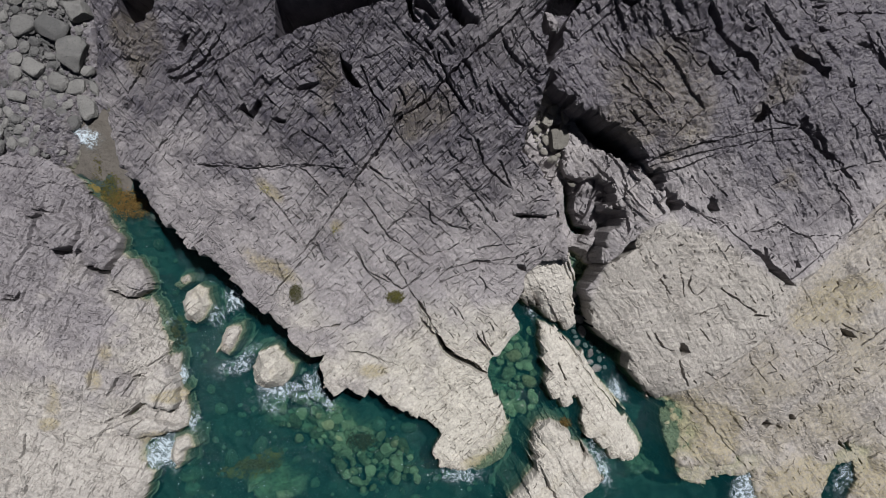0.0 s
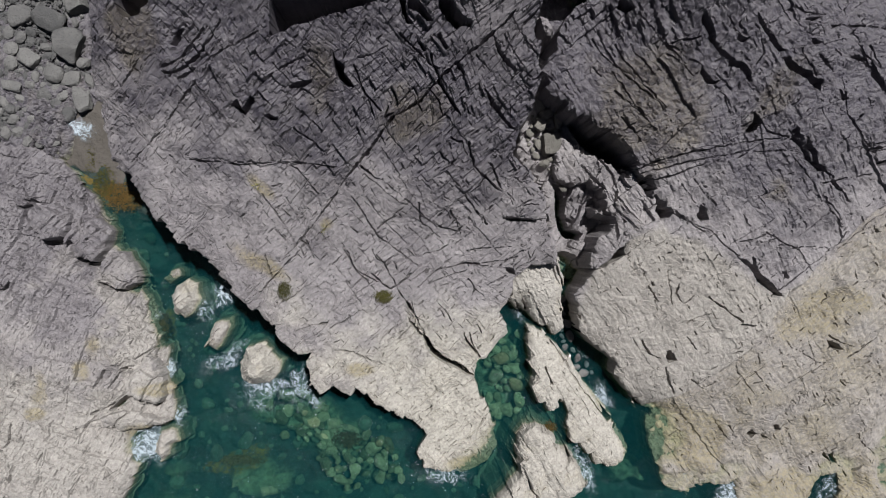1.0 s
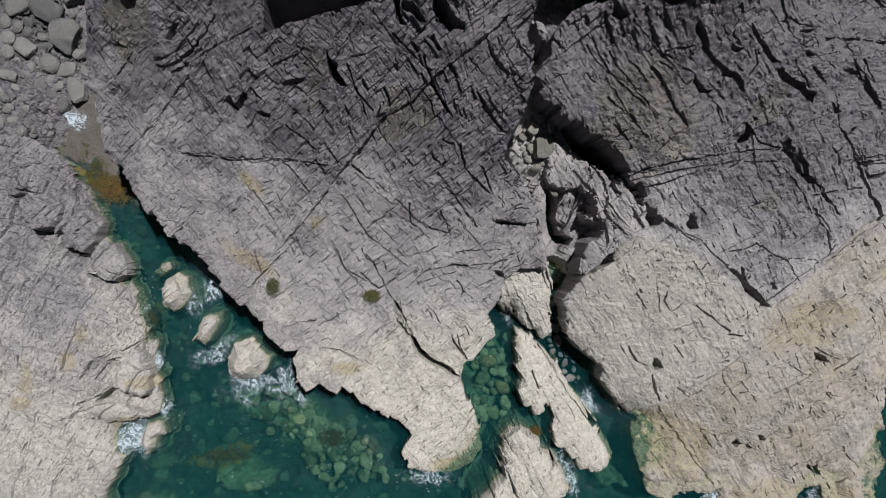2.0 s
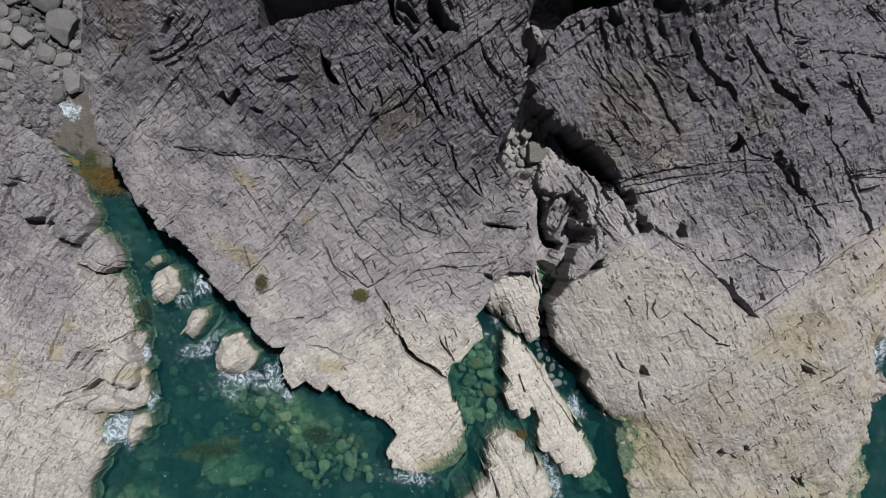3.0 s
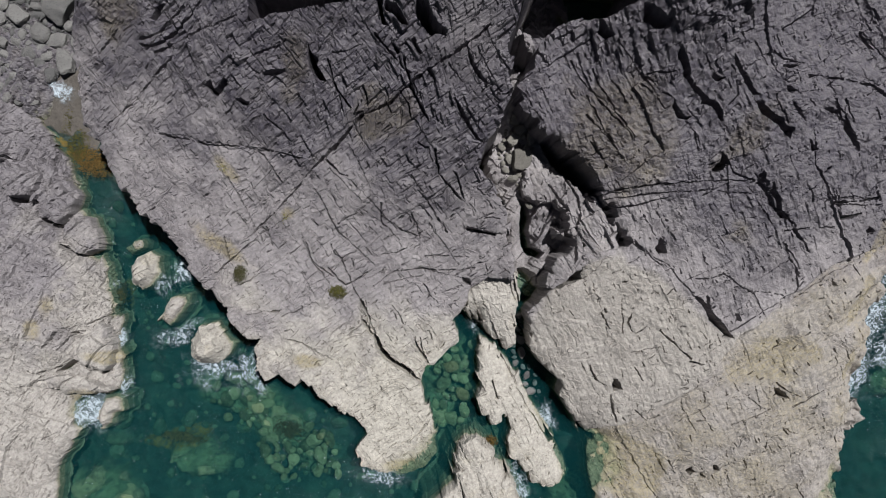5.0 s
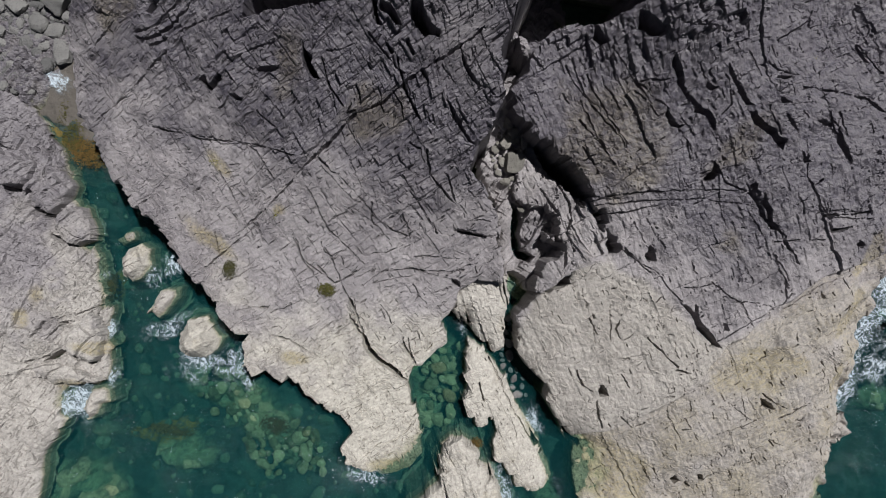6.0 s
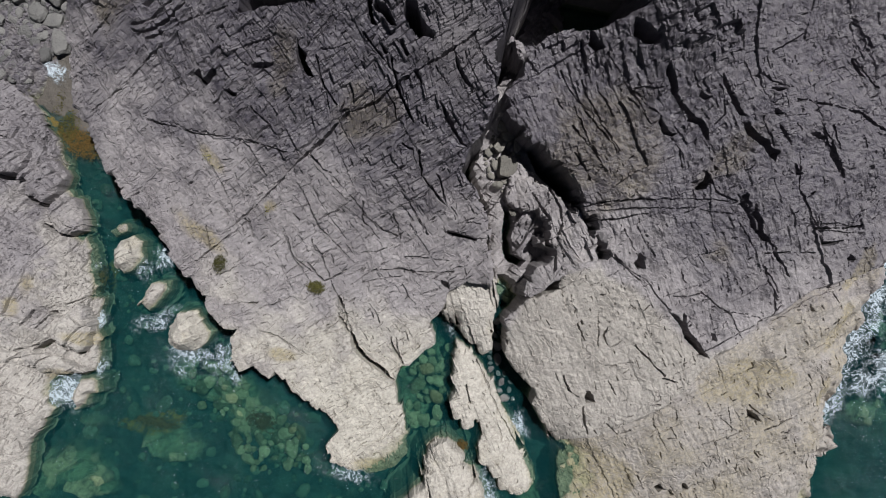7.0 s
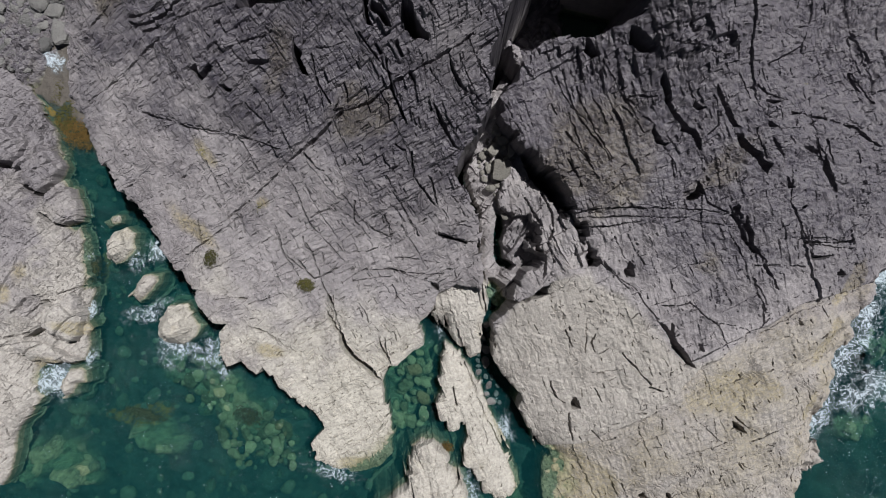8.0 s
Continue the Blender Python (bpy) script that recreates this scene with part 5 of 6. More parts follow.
ledge(WEST_JOINTS, 0.35, .5, (-22.25, -13.30), (-21.10, -13.80), (-20.06, -15.03))
ledge(WEST_JOINTS, 0.3, .5, (-23.64, -13.49), (-22.93, -14.64), (-22.77, -15.73))
ledge(WEST_JOINTS, 0.3, .5, (-22.84, -3.66), (-22.63, -2.96))
ledge(WEST_JOINTS, 0.3, .5, (-24.66, -0.88), (-23.84, -1.38))
pit(WEST_JOINTS, 1.0, (-23.60, -0.26), (-23.01, -0.37), (-22.47, -0.12), (-22.45, -0.58), (-23.23, -0.72))
pit(WEST_JOINTS, 0.8, (-19.53, -11.01), (-18.56, -10.15), (-18.04, -9.79), (-18.22, -10.09), (-19.26, -11.15))
pit(WEST_JOINTS, 0.5, (-19.86, -12.25), (-19.20, -12.17), (-19.42, -12.42))
pit(WEST_JOINTS, 0.6, (-21.69, -1.54), (-20.87, -1.76), (-20.00, -1.63), (-20.01, -1.95), (-20.97, -1.97), (-21.61, -1.75))
pit(WEST_JOINTS, 0.9, (-26.18, -3.28), (-25.45, -3.37), (-24.91, -2.77), (-24.99, -3.21), (-25.44, -3.54), (-26.19, -3.49))
pit(WEST_JOINTS, 0.7, (-24.98, 1.99), (-24.58, 1.71), (-24.19, 1.96), (-24.32, 1.57), (-24.74, 1.56))
crack(WEST_JOINTS, 0.16, 0.12, 0.6, (-19.77, -2.95), (-19.29, -3.32), (-18.29, -3.28), (-17.97, -2.97))
crack(WEST_JOINTS, 0.12, 0.16, 0.7, (-16.82, -7.23), (-16.63, -8.97), (-16.31, -10.06), (-16.30, -10.63), (-16.66, -10.77), (-17.28, -10.38), (-17.85, -9.94))
crack(WEST_JOINTS, 0.14, 0.08, 0.6, (-19.34, -9.49), (-18.86, -8.77), (-18.57, -8.27), (-18.03, -8.21))
crack(WEST_JOINTS, 0.12, 0.06, 0.5, (-21.18, -12.64), (-20.80, -11.96), (-20.10, -11.35))
crack(WEST_JOINTS, 0.09, 0.06, 0.5, (-17.28, -7.63), (-16.87, -7.06), (-17.00, -6.24))
crack(WEST_JOINTS, 0.05, 0.05, 0.4, (-18.53, -7.41), (-18.87, -8.07))
crack(WEST_JOINTS, 0.05, 0.04, 0.4, (-18.41, -5.66), (-18.25, -7.42))
crack(WEST_JOINTS, 0.08, 0.06, 0.5, (-25.15, 3.06), (-24.85, 3.47), (-23.98, 3.89))
crack(WEST_JOINTS, 0.1, 0.06, 0.5, (-24.64, 2.13), (-23.92, 2.00), (-23.10, 1.91))
crack(WEST_JOINTS, 0.07, 0.06, 0.5, (-24.57, 1.21), (-24.16, 0.79), (-23.73, 0.58))
crack(WEST_JOINTS, 0.09, 0.07, 0.5, (-25.42, -13.27), (-24.82, -12.87), (-24.61, -12.41), (-24.58, -11.50))
crack(WEST_JOINTS, 0.14, 0.1, 0.5, (-25.04, -15.62), (-24.45, -14.86), (-24.56, -13.95))
crack(WEST_JOINTS, 0.06, 0.05, 0.4, (-22.64, -11.68), (-22.49, -12.31), (-22.91, -12.80))
crack(WEST_JOINTS, 0.08, 0.06, 0.5, (-21.55, 2.70), (-21.59, 1.17), (-21.88, -0.33))
crack(WEST_JOINTS, 0.12, 0.07, 0.5, (-18.52, -16.31), (-18.01, -15.73))
crack(WEST_JOINTS, 0.09, 0.06, 0.5, (-19.69, -15.41), (-19.00, -14.87))
crack(WEST_JOINTS, 0.06, 0.05, 0.4, (-22.54, -3.19), (-22.37, -2.54), (-22.32, -1.95))
crack(WEST_JOINTS, 0.06, 0.05, 0.4, (-24.56, -14.78), (-24.36, -14.04), (-23.92, -13.91))
crack(WEST_JOINTS, 0.08, 0.06, 0.5, (-25.01, -4.35), (-24.47, -3.69), (-24.27, -3.29))
crack(WEST_JOINTS, 0.06, 0.05, 0.4, (-22.98, -3.73), (-22.71, -3.32))
pit(WEST_JOINTS, 0.45, (-18.93, -8.42), (-18.57, -8.20), (-18.03, -8.31), (-17.71, -8.80), (-18.06, -9.19), (-18.26, -8.68), (-18.68, -8.65))
pit(WEST_JOINTS, 0.4, (-19.24, -10.95), (-18.58, -10.30), (-18.03, -9.96), (-17.84, -10.19), (-18.44, -10.70))


def west_base(x, y):
    d = np.maximum(inside(x, y, WEST), -1)
    return 0.35 + 0.42 * d - 0.012 * d * d


def west_tints(x, y, z):
    n = fbm(x / 1.5, y / 1.5, 5, 23)
    pale = np.clip(1 - step(-12, -3, y + 2 * n) + 0.8 * (1 - step(0.6, 1.8, z + n)) * (1 - step(-4, 2, y)), 0, 1)
    return 0.52 * step(-12, 3, y + 2 * n), 0.58 * pale, blobs(x, y, WEST_RUST, 35)


WEST_RUST = [
    (-22.92, -9.08, 0.57, 1.28, -0),
    (-23.12, -11.00, 0.46, 0.43, -0),
    (-20.39, -6.80, 0.59, 1.10, -0),
    (-17.24, -12.69, 1.10, 0.74, -0),
    (-20.92, -8.20, 0.44, 0.73, -0),
    (-15.78, -9.77, 0.37, 1.84, 80),
]
rock_mass("rock_bank", "pale pitted rock bank sloping down into the inlet", WEST, west_base, 0.046, 8, (70, 140), 1.3, WEST_JOINTS, 5600, west_tints, ROCK, 7, low=-0.9, block=2.0, lumpy=0.08, chunk=1.2, web=0.4, scales=0.09)


def bank_block(label, top, slope, seed, *outline):
    """A block that stands out of the bank."""
    def lifted(gx, gy):
        d = inside(gx, gy, outline)
        return west_base(gx, gy) + top * (0.75 + 0.25 * step(0, slope, d)) + 0.1 * vnoise(gx * 1.1, gy * 1.1, seed)

    rock_mass("bank_boulder", label, outline, lifted, 0.045, 9, (52, 140), 1.5, [], 90, west_tints, ROCK, seed, 0.18, (0.12, 0.12), -0.5, 1.4, lumpy=0.07)


bank_block("pale wedge-shaped boulder at the edge of the bank", 0.9, 0.3, 91, (-17.15, -7.56), (-16.51, -7.67), (-16.30, -9.09), (-16.02, -10.02), (-16.45, -10.52), (-17.15, -10.30), (-17.79, -9.91), (-17.96, -9.16), (-17.75, -8.37))
bank_block("rounded pale boulder on the rim of the bank", 0.7, 0.5, 92, (-20.16, -1.77), (-19.41, -0.98), (-18.70, -0.91), (-18.20, -2.06), (-17.92, -2.86), (-18.85, -3.29), (-19.99, -2.85))
bank_block("dark striped boulder wedged into the bank", 0.8, 0.5, 93, (-22.21, -0.26), (-21.59, 0.73), (-20.58, 1.24), (-19.65, 0.38), (-19.91, -0.80), (-20.59, -1.62), (-21.59, -1.25))
bank_block("long low pale boulder at the foot of the bank", 0.45, 0.4, 94, (-19.95, -11.50), (-18.45, -10.94), (-16.66, -11.31), (-15.95, -11.82), (-17.02, -12.17), (-18.81, -12.38))
bank_block("flat grey boulder lying on the bank", 0.6, 0.6, 95, (-24.18, 1.73), (-22.97, 2.03), (-22.28, 1.14), (-22.21, -0.05), (-23.12, -0.26), (-24.05, 0.60))
bank_block("small pale boulder lying on the bank", 0.4, 0.3, 96, (-23.34, -8.29), (-23.01, -7.73), (-22.85, -8.34), (-23.12, -8.94))


def plain_tints(dark, pale, rust):
    return lambda x, y, z: (0 * x + dark, 0 * x + pale, rust * step(0.1, 0.7, fbm(x, y, 3, 77)))


# ---- gully and ridges ----
GULLY = [
    (10.88, -1.73), (10.17, -1.92), (9.05, -1.36), (8.05, 0.46), (7.36, 3.63), (5.85, 6.36), (6.05, 9.94), (6.59, 13.05),
    (6.30, 22.00), (9.50, 22.00), (9.21, 13.33), (10.03, 10.86), (12.35, 6.99), (14.36, 3.61), (13.82, 1.87), (11.14, -0.27),
]


def gully_base(x, y):
    floor = 0.9 + 0.24 * (y + 1) + 0.05 * (x - 9) - 2.6 * step(10.8, 12.5, y) - 2.2 * step(14.0, 15.0, y)
    rough = 0.5 * vnoise(x * 1.1, y * 1.1, 87) * (1 - step(4.5, 6.0, y))
    return np.maximum(floor + 0.4 * np.exp(-((x - 9.8) ** 2) / 0.6 - (y - 2.6) ** 2 / 3) + rough, 0.8)


GULLY_GAPS = []
pit(GULLY_GAPS, 2.0, (8.11, 4.11), (8.69, 4.00), (9.07, 3.16), (9.07, 2.27), (9.44, 1.25), (10.28, 1.00), (9.98, 0.54), (9.26, 0.63), (8.84, 1.18), (8.54, 2.21))
pit(GULLY_GAPS, 0.6, (8.76, -0.24), (9.17, -0.12), (9.84, -0.40), (10.14, -1.15), (10.82, -1.50), (10.37, -1.83), (9.87, -2.49), (9.48, -2.18), (8.95, -1.28))
pit(GULLY_GAPS, 2.6, (8.22, 9.60), (8.63, 10.00), (9.30, 9.44), (10.71, 8.02), (11.79, 7.26), (12.63, 6.23), (13.51, 4.74), (12.52, 4.73), (11.57, 5.22), (10.60, 5.89), (9.66, 6.34), (8.69, 7.71))
# shade painted into the floor's colour: the north end and the middle pocket
rock_mass("gully_floor", "broken pale rock floor of the narrow gully", GULLY, gully_base, 0.05, 8, (60, 130), 1.0, GULLY_GAPS, 160, lambda x, y, z: (np.clip(0.05 + 0.95 * step(10.5, 12.5, y) + 0.6 * np.exp(-((x - 9.7) ** 2) / 1.2 - (y - 2.3) ** 2 / 4), 0, 1), 0 * x + 0.12, 0 * x), ROCK, 9, block=1.3, lumpy=0.2)
BLOCKS = [
    (8.06, 7.21), (8.64, 6.66), (9.52, 5.85), (10.38, 5.51), (11.13, 4.92), (12.15, 4.35), (12.84, 3.75), (13.46, 3.14),
    (13.75, 1.81), (12.27, 0.42), (10.75, -1.19), (10.45, -1.02), (10.27, -0.02), (10.55, 0.53), (11.50, 1.15), (11.59, 1.84),
    (10.68, 2.28), (10.38, 3.40), (9.80, 4.01), (8.77, 4.06), (8.21, 4.51), (7.92, 5.49),
]
BLOCK_JOINTS = []
crack(BLOCK_JOINTS, 0.39, 0.31, 1.5, (10.66, 3.48), (11.05, 2.19))
crack(BLOCK_JOINTS, 0.12, 0.08, 0.6, (10.58, 5.33), (11.35, 4.45), (11.62, 3.45))
crack(BLOCK_JOINTS, 0.35, 0.23, 1.0, (11.77, 2.37), (12.08, 1.70))
crack(BLOCK_JOINTS, 0.12, 0.12, 0.6, (11.62, 3.45), (11.57, 2.11), (11.75, 0.76))
crack(BLOCK_JOINTS, 0.23, 0.16, 1.0, (9.17, 6.59), (9.65, 5.82))
crack(BLOCK_JOINTS, 0.09, 0.08, 0.5, (9.35, 5.23), (10.14, 4.51), (10.92, 3.64))
pit(BLOCK_JOINTS, 1.3, (10.28, 3.66), (10.54, 3.83), (10.91, 2.95), (10.82, 2.29), (10.39, 2.45))
pit(BLOCK_JOINTS, 0.8, (10.88, 5.84), (11.20, 5.47), (12.23, 4.23), (11.89, 4.26), (11.19, 4.99))


def blocks_base(x, y):
    return 3.5 + 0.42 * (x - 9.66) + 0.1 * (y - 4.3)


rock_mass("broken_ledge", "broken grey rock ledge split by deep black gaps", BLOCKS, blocks_base, 0.05, 14, (124, 70), 1.3, BLOCK_JOINTS, 260, plain_tints(0.16, 0.08, 0.1), ROCK_EAST, 11, rim=(0.1, 0.1), block=1.1, lumpy=0.12, chunk=1.2)
SPUR = [
    (5.81, -1.87), (5.81, -1.25), (6.55, -0.81), (7.66, -0.10), (8.43, -0.52), (8.93, -1.69), (9.16, -2.75), (8.96, -3.49),
    (9.26, -4.54), (9.35, -5.33), (9.04, -5.73), (8.41, -5.00), (7.65, -4.73), (6.86, -4.09), (6.22, -3.26), (5.89, -2.58),
]
rock_mass("rock_spur", "low pale rock spur between two narrow channels", SPUR, lambda x, y: 0.9 + 0.45 * (y + 4.6), 0.05, 10, (118, 60), 1.2, [], 40, plain_tints(0.0, 0.75, 0.2), ROCK_EAST, 13, block=1.6, lumpy=0.1)
RIDGE = [
    (7.10, -5.16), (8.21, -5.53), (8.95, -6.16), (9.87, -7.09), (10.43, -8.01), (10.99, -8.75), (11.92, -9.86), (12.85, -11.35),
    (14.04, -13.21), (13.90, -13.87), (12.86, -14.31), (11.93, -14.01), (11.00, -12.74), (10.18, -12.44), (9.88, -11.15), (9.43, -10.04),
    (9.06, -10.66), (8.58, -10.77), (7.84, -9.84), (7.58, -9.10), (7.29, -8.00), (7.17, -6.89), (6.99, -5.97),
]
RIDGE_JOINTS = []
crack(RIDGE_JOINTS, 0.08, 0.09, 0.5, (8.21, -7.63), (8.77, -8.74))
crack(RIDGE_JOINTS, 0.22, 0.16, 0.8, (9.29, -9.85), (9.70, -11.15), (10.07, -12.26))


def ridge_base(x, y):
    u, v = turned(x - 7.6, y + 6.2, -52)
    return 0.85 - 0.045 * u - 0.12 * v


rock_mass("rock_ridge", "long narrow pale rock ridge running into the sea", RIDGE, ridge_base, 0.05, 8, (124, 40), 1.1, RIDGE_JOINTS, 220, plain_tints(0.0, 0.9, 0.15), ROCK_EAST, 15)
SHARD = [
    (4.64, 16.11), (5.29, 15.75), (5.74, 14.95), (6.60, 13.94), (7.33, 12.77), (7.16, 12.33), (6.36, 13.22), (5.78, 14.03),
    (5.15, 14.72),
]
rock_mass("rock_shard", "thin upright rock shard in the dark gully", SHARD, lambda x, y: 4.7 + 0.25 * (y - 13.5), 0.05, 8, (128, 60), 1.2, [], 60, plain_tints(0.35, 0.0, 0.0), ROCK, 29, 0.3, block=1.5, lumpy=0.2)
REEF = [
    (6.69, -12.14), (7.16, -11.52), (8.70, -12.05), (9.62, -13.08), (10.36, -14.18), (11.21, -15.29), (10.92, -15.95), (10.00, -16.39),
    (9.08, -17.85), (6.14, -17.82), (5.59, -16.35), (6.14, -15.80), (6.69, -14.89), (7.06, -13.98), (6.50, -13.42),
]
rock_mass("rock_reef", "rough low pale reef standing in the sea", REEF, lambda x, y: 0.95 + 0.06 * (x - 8), 0.06, 3, (120, 40), 1.7, [], 60, plain_tints(0.0, 0.85, 0.25), ROCK_EAST, 17, block=1.2, lumpy=0.15, chunk=1.5)
BEACH = [
    (-42.00, 24.00), (-17.00, 24.00), (-21.99, 17.71), (-21.48, 13.41), (-20.79, 8.75), (-22.04, 7.12), (-22.94, 4.96), (-24.19, 5.14),
    (-27.38, 5.13), (-42.00, 6.00),
]
tagged(rock_mass("beach_floor", "stony floor of the cobble beach at the inlet's head", BEACH, lambda x, y: 0.15 + 0.06 * (y - 5) + 0.03 * (-20 - x), 0.09, 1.2, (60, 130), 1.2, [], 900, plain_tints(0.85, 0.1, 0.3), ROCK, 21), category="beach", kind="structure")

SAND = [
    (-23.00, 9.76), (-21.14, 9.64), (-19.68, 6.14), (-18.94, 4.94), (-17.69, 3.25), (-17.46, 1.42), (-19.56, 1.40), (-20.80, 2.47),
    (-22.07, 3.78), (-23.88, 5.02), (-23.81, 7.44),
]


def build_sand():
    pts = np.array(SAND)
    gx, gy = np.meshgrid(np.arange(pts[:, 0].min() - 0.5, pts[:, 0].max() + 0.5, 0.08), np.arange(pts[:, 1].min() - 0.5, pts[:, 1].max() + 0.5, 0.08))
    d = inside(gx + 0.25 * fbm(gx / 1.2, gy / 1.2, 4, 411), gy + 0.25 * fbm(gx / 1.2 + 9, gy / 1.2, 4, 412), SAND)
    z = 0.04 + 0.085 * (gy - 4.6) + 0.10 * fbm(gx / 2, gy / 2, 4, 410) + 0.02 * fbm(gx * 3, gy * 3, 3, 413) - 0.5 * (1 - step(-0.3, 0.5, d))
    sand = sheet("beach_sand", gx, gy, z, d > -0.35, WET_SAND, (0 * gx, 0 * gx, 0 * gx), True)
    tagged(sand, "wet grey gravelly sand at the inlet's head", "beach", kind="structure")


build_sand()


# ---- land behind ----
def build_land():
    gx, gy = np.meshgrid(np.arange(-90, 100, 0.8), np.arange(14, 110, 0.8))
    z = 8.5 + 0.02 * (gy - 20) + 1.5 * fbm(gx / 9, gy / 9, 5, 400) - 9 * (1 - step(-24, -12, gx)) * (1 - step(22, 40, gy)) - 8 * step(24, 34, gx) * (1 - step(24, 60, gy))
    # unseen hump, added to throw shade on the head of the gully
    z = z + 5.0 * np.exp(-((gx - 11) ** 2) / 40 - (gy - 21) ** 2 / 25)
    z = np.where(gy < 15.8 + 3.0 * step(5.5, 6.5, gx) + 3.6 * step(14, 15, gx), np.minimum(z, -1 + 0 * z), z)
    land = sheet("ground", gx, gy, z, np.ones(gx.shape, bool), ROCK, (0 * gx + 0.4, 0 * gx, 0 * gx))
    tagged(land, "bare rocky land behind the shore with an added hump for shade", "ground", kind="structure")


build_land()

# ---- boulders in the inlet ----
def inlet_boulder(label, x, y, top, slope, seed, pale, *ring):
    """A boulder that stands in the water: ring is its outline round the middle x, y."""
    outline = [(x + a, y + c) for a, c in ring]

    def dome(gx, gy):
        d = inside(gx, gy, outline)
        return top * (0.35 + 0.65 * step(0, slope, d)) + 0.25 * vnoise(gx * 0.9, gy * 0.9, seed)

    rock = rock_mass("boulder", label, outline, dome, 0.04, 6.0, (40, 130), 1.0, [], 90, plain_tints(0.0, pale, 0.3), ROCK, seed, 0.22, (0.3, 0.25), -1.6, 6.0)
    return tagged(rock, category="boulder")


inlet_boulder("large pale angular boulder standing in the inlet with foam round it", -10.17, -8.09, 1.5, 0.9, 81, 0.9, (-1.43, 0.11), (-0.98, 1.14), (0.00, 1.50), (0.73, 0.91), (1.35, 0.28), (1.20, -0.45), (0.54, -1.19), (-0.37, -1.29), (-1.10, -0.99))
inlet_boulder("pale rounded boulder standing in the narrow inlet", -15.14, -3.86, 0.9, 0.6, 82, 0.85, (-0.92, 0.11), (-0.66, 0.74), (-0.01, 1.21), (0.65, 0.84), (0.93, -0.00), (0.60, -0.81), (0.06, -1.24), (-0.67, -0.88))
inlet_boulder("long weedy boulder just breaking the surface of the inlet", -13.01, -5.96, 0.5, 0.4, 83, 0.6, (-0.31, 0.53), (0.24, 0.89), (0.76, 0.80), (0.89, 0.30), (0.63, -0.29), (0.18, -0.90), (-0.29, -1.28), (-0.76, -1.00), (-0.51, -0.31))
inlet_boulder("small weedy boulder just awash in the inlet", -16.12, -2.43, -0.06, 0.3, 84, 0.2, (-0.59, -0.22), (-0.22, 0.33), (0.43, 0.44), (0.50, -0.04), (-0.12, -0.51))
inlet_boulder("low wet boulder at the foot of the pale bank", -16.06, -13.27, 0.6, 0.4, 85, 0.7, (-0.68, 0.83), (0.05, 1.09), (0.59, 0.90), (0.77, 0.16), (0.22, -0.20), (0.22, -0.94), (-0.43, -1.30), (-0.76, -0.56))


# ---- loose stones ----
def scatter(name, labels, category, group, outline, many, small, large, height, mat, seed, gap=0.85, flat=0.65, detail=2, taken=()):
    """Loose stones dropped over an outline without overlap, each one a thing."""
    rng = np.random.default_rng(seed)
    pts, laid = np.array(outline), list(taken)
    tries = rng.uniform(pts.min(0), pts.max(0), (many * 30, 2))
    for px, py in tries[inside(tries[:, 0], tries[:, 1], outline) > 0].tolist():
        r = small + (large - small) * rng.random() ** 1.6
        if any((px - a) ** 2 + (py - b) ** 2 < (gap * (r + c)) ** 2 for a, b, c in laid):
            continue
        laid.append((px, py, r))
        long = rng.uniform(0.8, 1.3)
        label = labels[2] if r > 0.55 * large else labels[1] if long > 1.12 else labels[0]
        stone(name, label, category, px, py, height(px, py) + 0.25 * r, (r * long, r / long, r * flat * rng.uniform(0.7, 1.1)),
              rng.uniform(0, 360), mat, 200 + seed + int(rng.integers(7)), group, detail, (rng.normal(0, 9), rng.normal(0, 9)))
        if len(laid) >= many + len(taken):
            break
    return laid


def pebbles(name, label, outline, many, small, large, height, mat, seed):
    """Small stones past counting, joined in one mesh."""
    rng = np.random.default_rng(seed)
    pts = np.array(outline)
    ball = bmesh.new()
    bmesh.ops.create_icosphere(ball, subdivisions=1, radius=1.0)
    co = np.array([v.co[:] for v in ball.verts])
    tri = np.array([[v.index for v in f.verts] for f in ball.faces])
    ball.free()
    verts, faces = [], []
    px, py = rng.uniform(pts[:, 0].min(), pts[:, 0].max(), many * 3), rng.uniform(pts[:, 1].min(), pts[:, 1].max(), many * 3)
    good = np.nonzero(inside(px, py, outline) > 0.1)[0][:many]
    for n, k in enumerate(good):
        r = small + (large - small) * rng.random() ** 3
        turn, stretch = rng.uniform(0, 6.28), rng.uniform(0.7, 1.4)
        shaped = co * (1 + 0.25 * rng.normal(0, 1, (len(co), 1))) * (r * stretch, r / stretch, 0.6 * r)
        c, s = math.cos(turn), math.sin(turn)
        verts.append(np.stack([c * shaped[:, 0] - s * shaped[:, 1] + px[k], s * shaped[:, 0] + c * shaped[:, 1] + py[k], shaped[:, 2] + height(px[k], py[k]) + 0.2 * r], 1))
        faces.append(tri + n * len(co))
    mesh = bpy.data.meshes.new(name)
    mesh.from_pydata(np.concatenate(verts).tolist(), [], np.concatenate(faces).tolist())
    mesh.materials.append(mat)
    tagged(new(name, mesh), label, "pebbles", kind="stuff")


def beach_height(x, y):
    return 0.15 + 0.06 * (y - 5) + 0.03 * (-20 - x)


